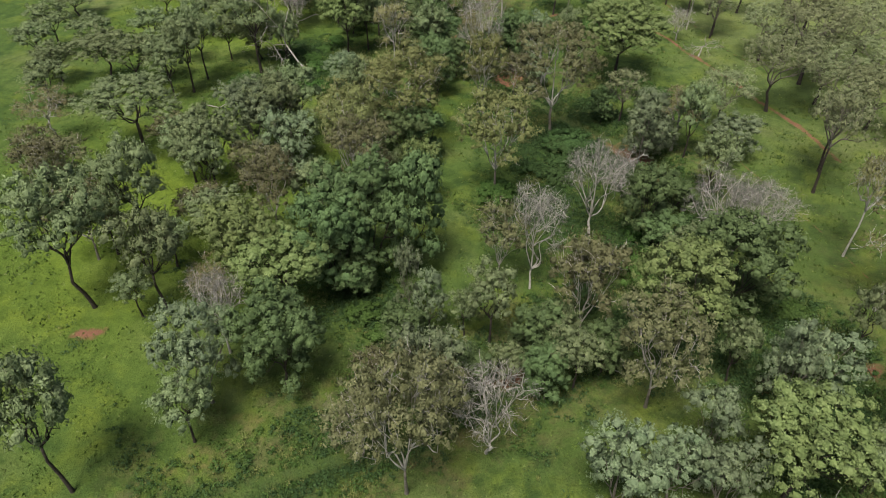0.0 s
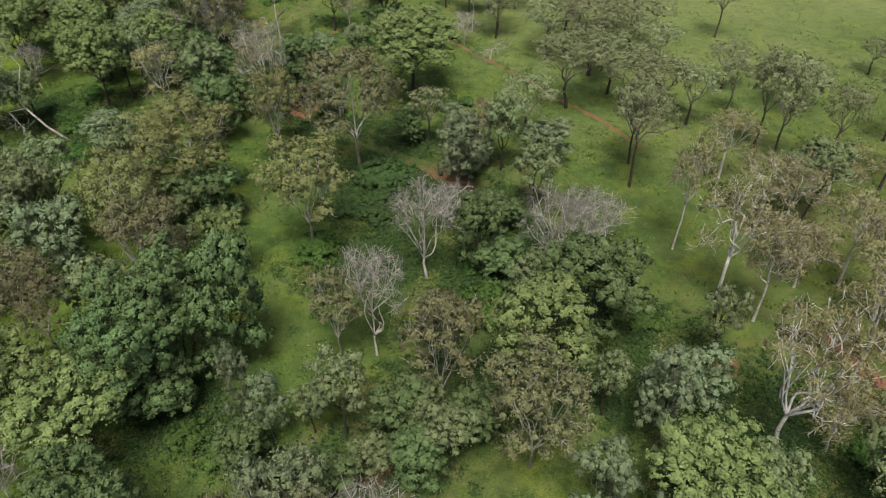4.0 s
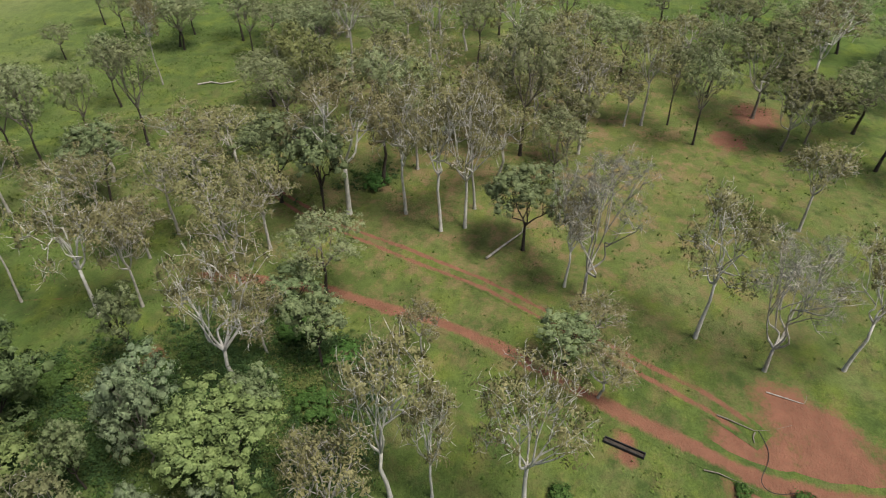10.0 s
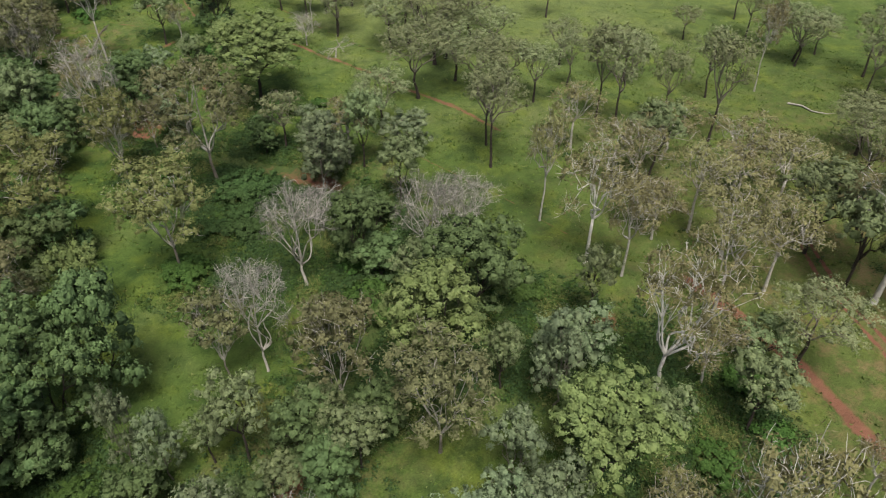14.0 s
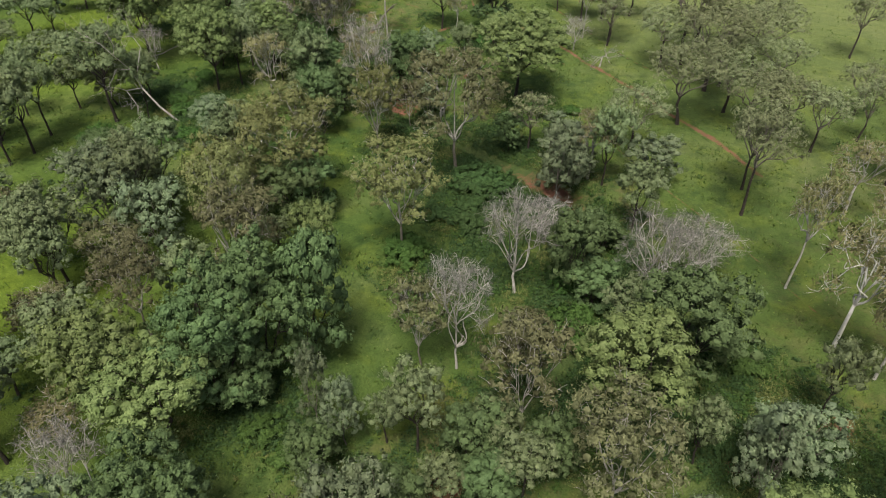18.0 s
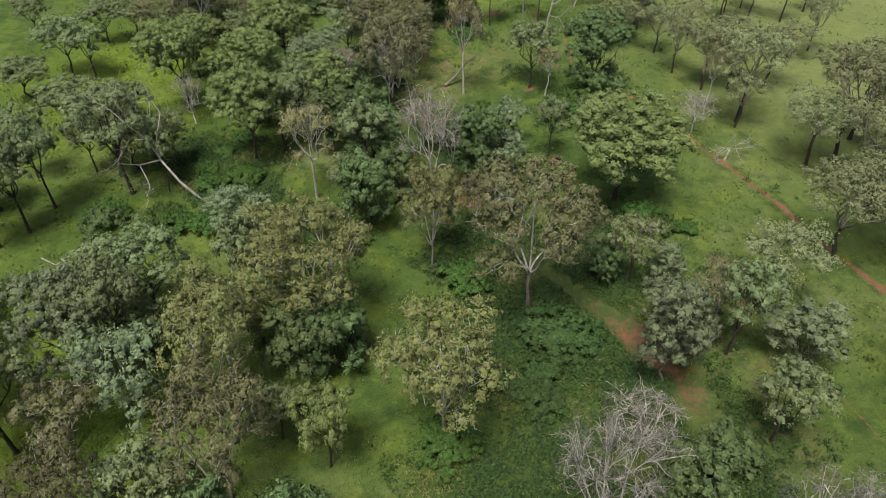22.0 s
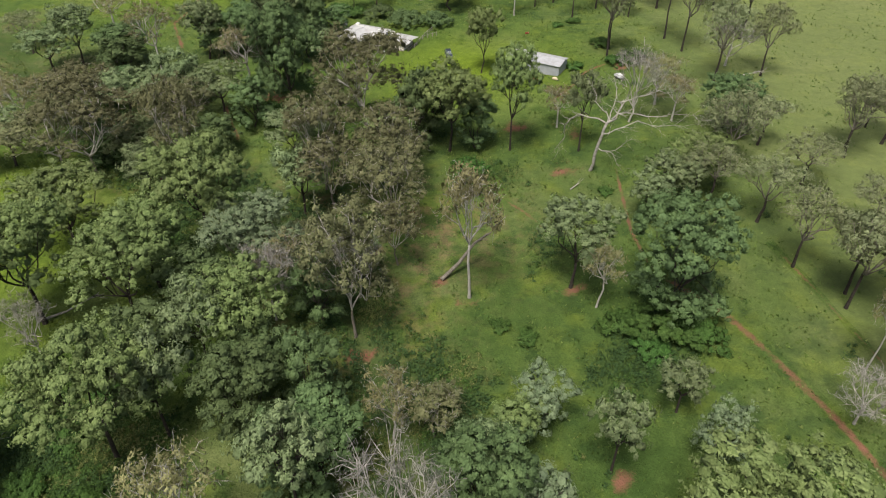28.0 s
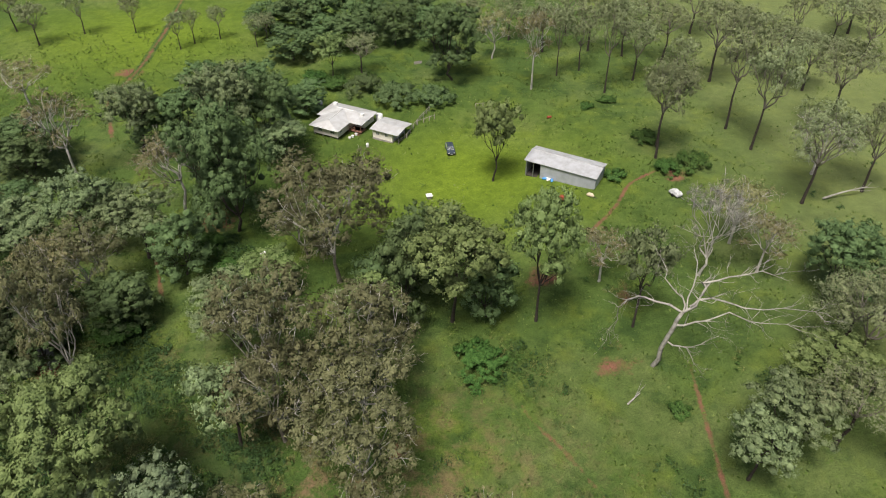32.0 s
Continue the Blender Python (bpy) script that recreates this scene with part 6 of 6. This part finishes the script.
def log(label, pts, thick, mat=BARK_DEAD, side=3, seed=0):
    """A fallen trunk with a few broken side branches; heights are over the ground."""
    r = np.random.default_rng(seed)
    top = tagged(new("fallen_log"), label, "log", "fallen timber")
    p = [Vector((x, y, land_at(x, y) + z)) for x, y, z in pts]
    rod("trunk", p, np.linspace(thick, thick * 0.45, len(p)), mat, top, "", 8)
    for k in range(side):
        a = p[-2].lerp(p[-1], 0.2 + 0.8 * r.random()) if k else p[-1]
        d = (p[-1] - p[-2]).normalized() + Vector(r.normal(size=3) * 0.5)
        d.z = abs(d.z) * 0.5
        n_ = 1.2 + 1.8 * r.random()
        rod("branch", (a, a + d * n_ * 0.5 + Vector(r.normal(size=3) * 0.15), a + d * n_), (thick * 0.3, thick * 0.2, 0.02), mat, top, "", 5)
    return top


log("bleached fallen log lying in the pasture", [(151, 98, 0.2), (152.3, 95, 0.3), (151.6, 92, 0.25), (152.2, 89, 0.6)], 0.26, seed=1)
log("grey fallen branch under the pale gums", [(90, 20, 0.25), (93.5, 17, 0.6), (97, 14, 1.2)], 0.25, side=5, seed=2)
log("bleached log beside the red track", [(61.5, -13.2, 0.15), (60.9, -14.4, 0.3), (60.2, -16.0, 0.2), (59.4, -17.6, 0.25)], 0.13, BARK_GREY, side=1, seed=3)
log("short bleached log on bare red earth", [(59.2, -17.6, 0.15), (58.5, -17.2, 0.22), (57.6, -17.2, 0.16)], 0.13, BARK_GREY, side=0, seed=4)
log("pale split log lying by the track", [(52.9, -10.2, 0.15), (52.6, -11.9, 0.22), (52, -13.4, 0.15)], 0.11, BARK_GREY, side=1, seed=5)
log("thin bleached branch on the grass", [(66, -20.5, 0.12), (64.5, -25, 0.15)], 0.1, side=2, seed=6)
log("massive half-fallen gum trunk propped on its limbs", [(14.6, 225.8, 0.3), (17.5, 228, 2.0), (20.2, 230.3, 4.6), (22.5, 231, 6.2)], 0.38, BARK_GREY, 6, 7)
log("bleached forked branch lying in the weeds", [(40.5, 252, 0.2), (42.5, 253.5, 0.7)], 0.14, side=3, seed=8)
log("dead fallen limb on the pasture edge", [(-60, 158, 0.3), (-56, 155, 0.8), (-53, 158, 1.6)], 0.16, side=5, seed=9)
log("bleached fallen limbs below a leafy gum", [(-50, 217, 0.3), (-46, 219, 1.0), (-42, 222, 2.2)], 0.22, side=6, seed=10)
log("white fallen limb beside the clearing", [(88, 299, 0.5), (92, 300, 1.2), (97, 301, 1.8)], 0.22, side=7, seed=11)


# ---- a black hose across the bare earth ----
hose = tagged(new("hose"), "thin black poly hose curling over bare red earth", "hose")
hx, hy = smooth_line([(59.6, -18.1), (56.6, -19.0), (54.5, -18.2), (52.1, -16.5), (50.9, -17.0), (50.5, -18.7), (51.3, -20.9), (51.2, -22.9)], 0.6)
rod("pipe", [(a, b, land_at(a, b) + 0.09) for a, b in zip(hx, hy)], [0.05] * len(hx), RUBBER, hose, "", 5)


# ---- great bare limbs: dead trees that lean and sprawl ----
def snag(label, x, y, aim, girth, seed, forks=4, ways=(), far=1.0):
    """A dead tree whose trunk leans towards aim and forks again and again."""
    r = np.random.default_rng(seed)
    top = tagged(new("dead_tree"), label, "tree", "bare trees")
    base = Vector((x, y, land_at(x, y) - 0.3))

    def reach(v, f, a, d, length, thick, level, ring=None):
        mid = a + d * length * 0.5 + Vector(r.normal(size=3)) * length * 0.15
        end = a + d * length + Vector(r.normal(size=3)) * length * 0.16
        rings = tube(v, f, (a, mid, end), (thick, thick * 0.8, thick * 0.55), 6, ring)
        if level < forks:
            for k in range(3 if level < 2 else 3):
                e = (d + Vector(r.normal(size=3)) * (0.42 + 0.08 * level) + Vector((0, 0, 0.12))).normalized()
                w = 1 if k == 1 else 2
                rg = rings[w] if len(rings[w]) < 6 else [rings[w][j] for j in (0, 2, 4)] if level > 1 else rings[w]
                reach(v, f, (mid, end)[w - 1], e, length * (0.55 + 0.25 * r.random()), thick * 0.55, level + 1, rg)

    d = Vector(aim)
    length = d.length
    d.normalize()
    fork = base + d * length
    rod("trunk", (base, base.lerp(fork, 0.5) + Vector(r.normal(size=3)) * 0.2, fork), (girth * 1.25, girth, girth * 0.85), BARK_DEAD, top, "", 8)
    for k in range(len(ways) or 4):
        e = Vector(ways[k]).normalized() if ways else (d * 0.8 + Vector(r.normal(size=3)) * 0.75).normalized()
        v, f = [], []
        reach(v, f, fork, e, far * length * (0.75 + 0.3 * r.random()), girth * 0.6, 1)
        part_of("limb", raw("limb", v, f, BARK_DEAD, True), top)
    return top


def sprawl(label, x, y, ahead, lines, girth, seed):
    """A huge dead tree: a leaning trunk, then crooked limbs along lines of (sideways, height), with bare branches on them."""
    r = np.random.default_rng(seed)
    top = tagged(new("dead_tree"), label, "tree", "bare trees")
    z = land_at(x, y)

    def at(u, h):
        over = max(0.0, h - 11)
        return Vector((x + 0.906 * u + ahead[0] * 0.45 * over, y - 0.423 * u + ahead[1] * 0.45 * over, z + h - 0.45 * over))

    for name, line, thick in lines:
        pts = [at(*p) for p in line]
        full = [pts[0]]
        for p, q in zip(pts, pts[1:]):
            full += [p.lerp(q, 0.5) + Vector(r.normal(size=3)) * (p - q).length * (0.03 if name == "trunk" else 0.09), q]
        n = len(full)
        v, f = [], []
        rings = tube(v, f, full, [girth * thick * (1 - 0.8 * (i / (n - 1)) * (0.35 if name == "trunk" else 1.0)) for i in range(n)], 6)
        if name == "limb":
            for i in range(2, n):
                for _ in range(2 if i < n - 1 else 4):
                    d = ((full[i] - full[i - 2]).normalized() * 0.9 + Vector(r.normal(size=3)) * 0.65 + Vector((0, 0, -0.1))).normalized()
                    ln = (full[-1] - full[0]).length * (0.10 + 0.16 * r.random())
                    kink = full[i] + d * ln * 0.5 + Vector(r.normal(size=3)) * ln * 0.14
                    tip = kink + d * ln * 0.6 + Vector(r.normal(size=3)) * ln * 0.2
                    w = girth * thick * 0.22
                    twig = tube(v, f, (full[i], kink, tip), (0, w * 0.8, w * 0.35), ring=[rings[i][k] for k in (0, 2, 4)])
                    for k in (1, 2, 2):
                        e = (d + Vector(r.normal(size=3)) * 0.8).normalized() * ln * (0.3 + 0.4 * r.random())
                        a = (full[i], kink, tip)[k]
                        tube(v, f, (a, a + e * 0.5 + Vector(r.normal(size=3)) * 0.15, a + e), (0, w * 0.35, 0.012), ring=twig[k])
        part_of(name, raw(name, v, f, BARK_DEAD, True), top)
    return top


sprawl("huge bleached dead gum with sprawling bare limbs", 45.6, 258.9, (0.423, 0.906), (
    ("trunk", ((0, -0.3), (0.5, 3.7), (1.4, 8.6), (1.9, 11.4)), 1.0),
    ("limb", ((1.9, 11.4), (3.4, 14.5), (3.9, 17.1), (3.4, 17.7), (6.2, 20), (8.5, 21.5), (11.4, 22.4)), 0.62),
    ("limb", ((2.6, 12.8), (3.4, 14.5), (7.4, 15.4), (11.3, 15.8), (17.1, 17.9)), 0.5),
    ("limb", ((1.5, 8.8), (2.6, 9.2), (5, 11), (10.1, 13.1), (14.4, 14.4)), 0.5),
    ("limb", ((0.8, 5.6), (2.6, 5.2), (4.7, 3.9), (6.3, 1.8)), 0.36),
    ("limb", ((2.6, 5.2), (4.3, 5.7), (6.3, 8.2), (7.6, 9)), 0.24),
    ("limb", ((1.9, 11.3), (-1.9, 12), (-4.2, 12), (-6.4, 9), (-7.1, 4.5)), 0.5),
    ("limb", ((2.0, 11.4), (1.4, 14.1), (-1.4, 16.7), (-2.7, 20.5)), 0.4),
    ("limb", ((2.3, 12), (2.3, 16.6), (2, 21.2), (1, 24)), 0.34)), 0.36, 3)
snag("leaning bleached gum with a bare forked top", -36.0, 176.0, (-6.5, 1.5, 8.5), 0.24, 22, 4)
snag("small bleached dead tree with a dense bare top", 70.8, 181.0, (0.6, 0.2, 3.0), 0.2, 23, 4)


# ---- pale creek rocks; the large one stands in for a pool mirroring the sky ----
def boulder(label, x, y, size, seed):
    r = np.random.default_rng(seed)
    bm = bmesh.new()
    bmesh.ops.create_icosphere(bm, subdivisions=4, radius=1.0)
    cuts = r.normal(size=(14, 3))
    cuts /= np.linalg.norm(cuts, axis=1)[:, None]
    depth = 0.62 + 0.3 * r.random(14)
    for v in bm.verts:
        c = np.array(v.co)
        c = c * min(1.0, min(d / max(1e-6, float(c @ n_)) if c @ n_ > 0 else 9.0 for n_, d in zip(cuts, depth)))
        c *= 1 + 0.05 * math.sin(c[0] * 9) * math.sin(c[2] * 11 + c[1] * 7)
        v.co = Vector(c * np.array(size))
    m = bpy.data.meshes.new("boulder")
    bm.to_mesh(m)
    bm.free()
    m.materials.append(ROCK)
    ob = new("boulder", m)
    ob.matrix_world = pose(x, y, land_at(x, y) + size[2] * 0.45, 8, -12, seed * 40)
    return tagged(ob, label, "rock", "creek rocks")


ROCK = plain("pale_grey_rock", (0.20, 0.19, 0.20), (0.46, 0.44, 0.46), 1.1, 0.9, 0, 0.9, 0.12)
boulder("large pale grey boulder standing in for a sky-reflecting creek pool", -46.6, 265.1, (1.7, 1.9, 1.9), 1)
boulder("small pale grey rock at the water's edge", -44.6, 263.4, (0.9, 1.1, 0.7), 2)
boulder("flat pale rock beside the creek", -27.3, 224.9, (1.5, 1.0, 0.6), 3)
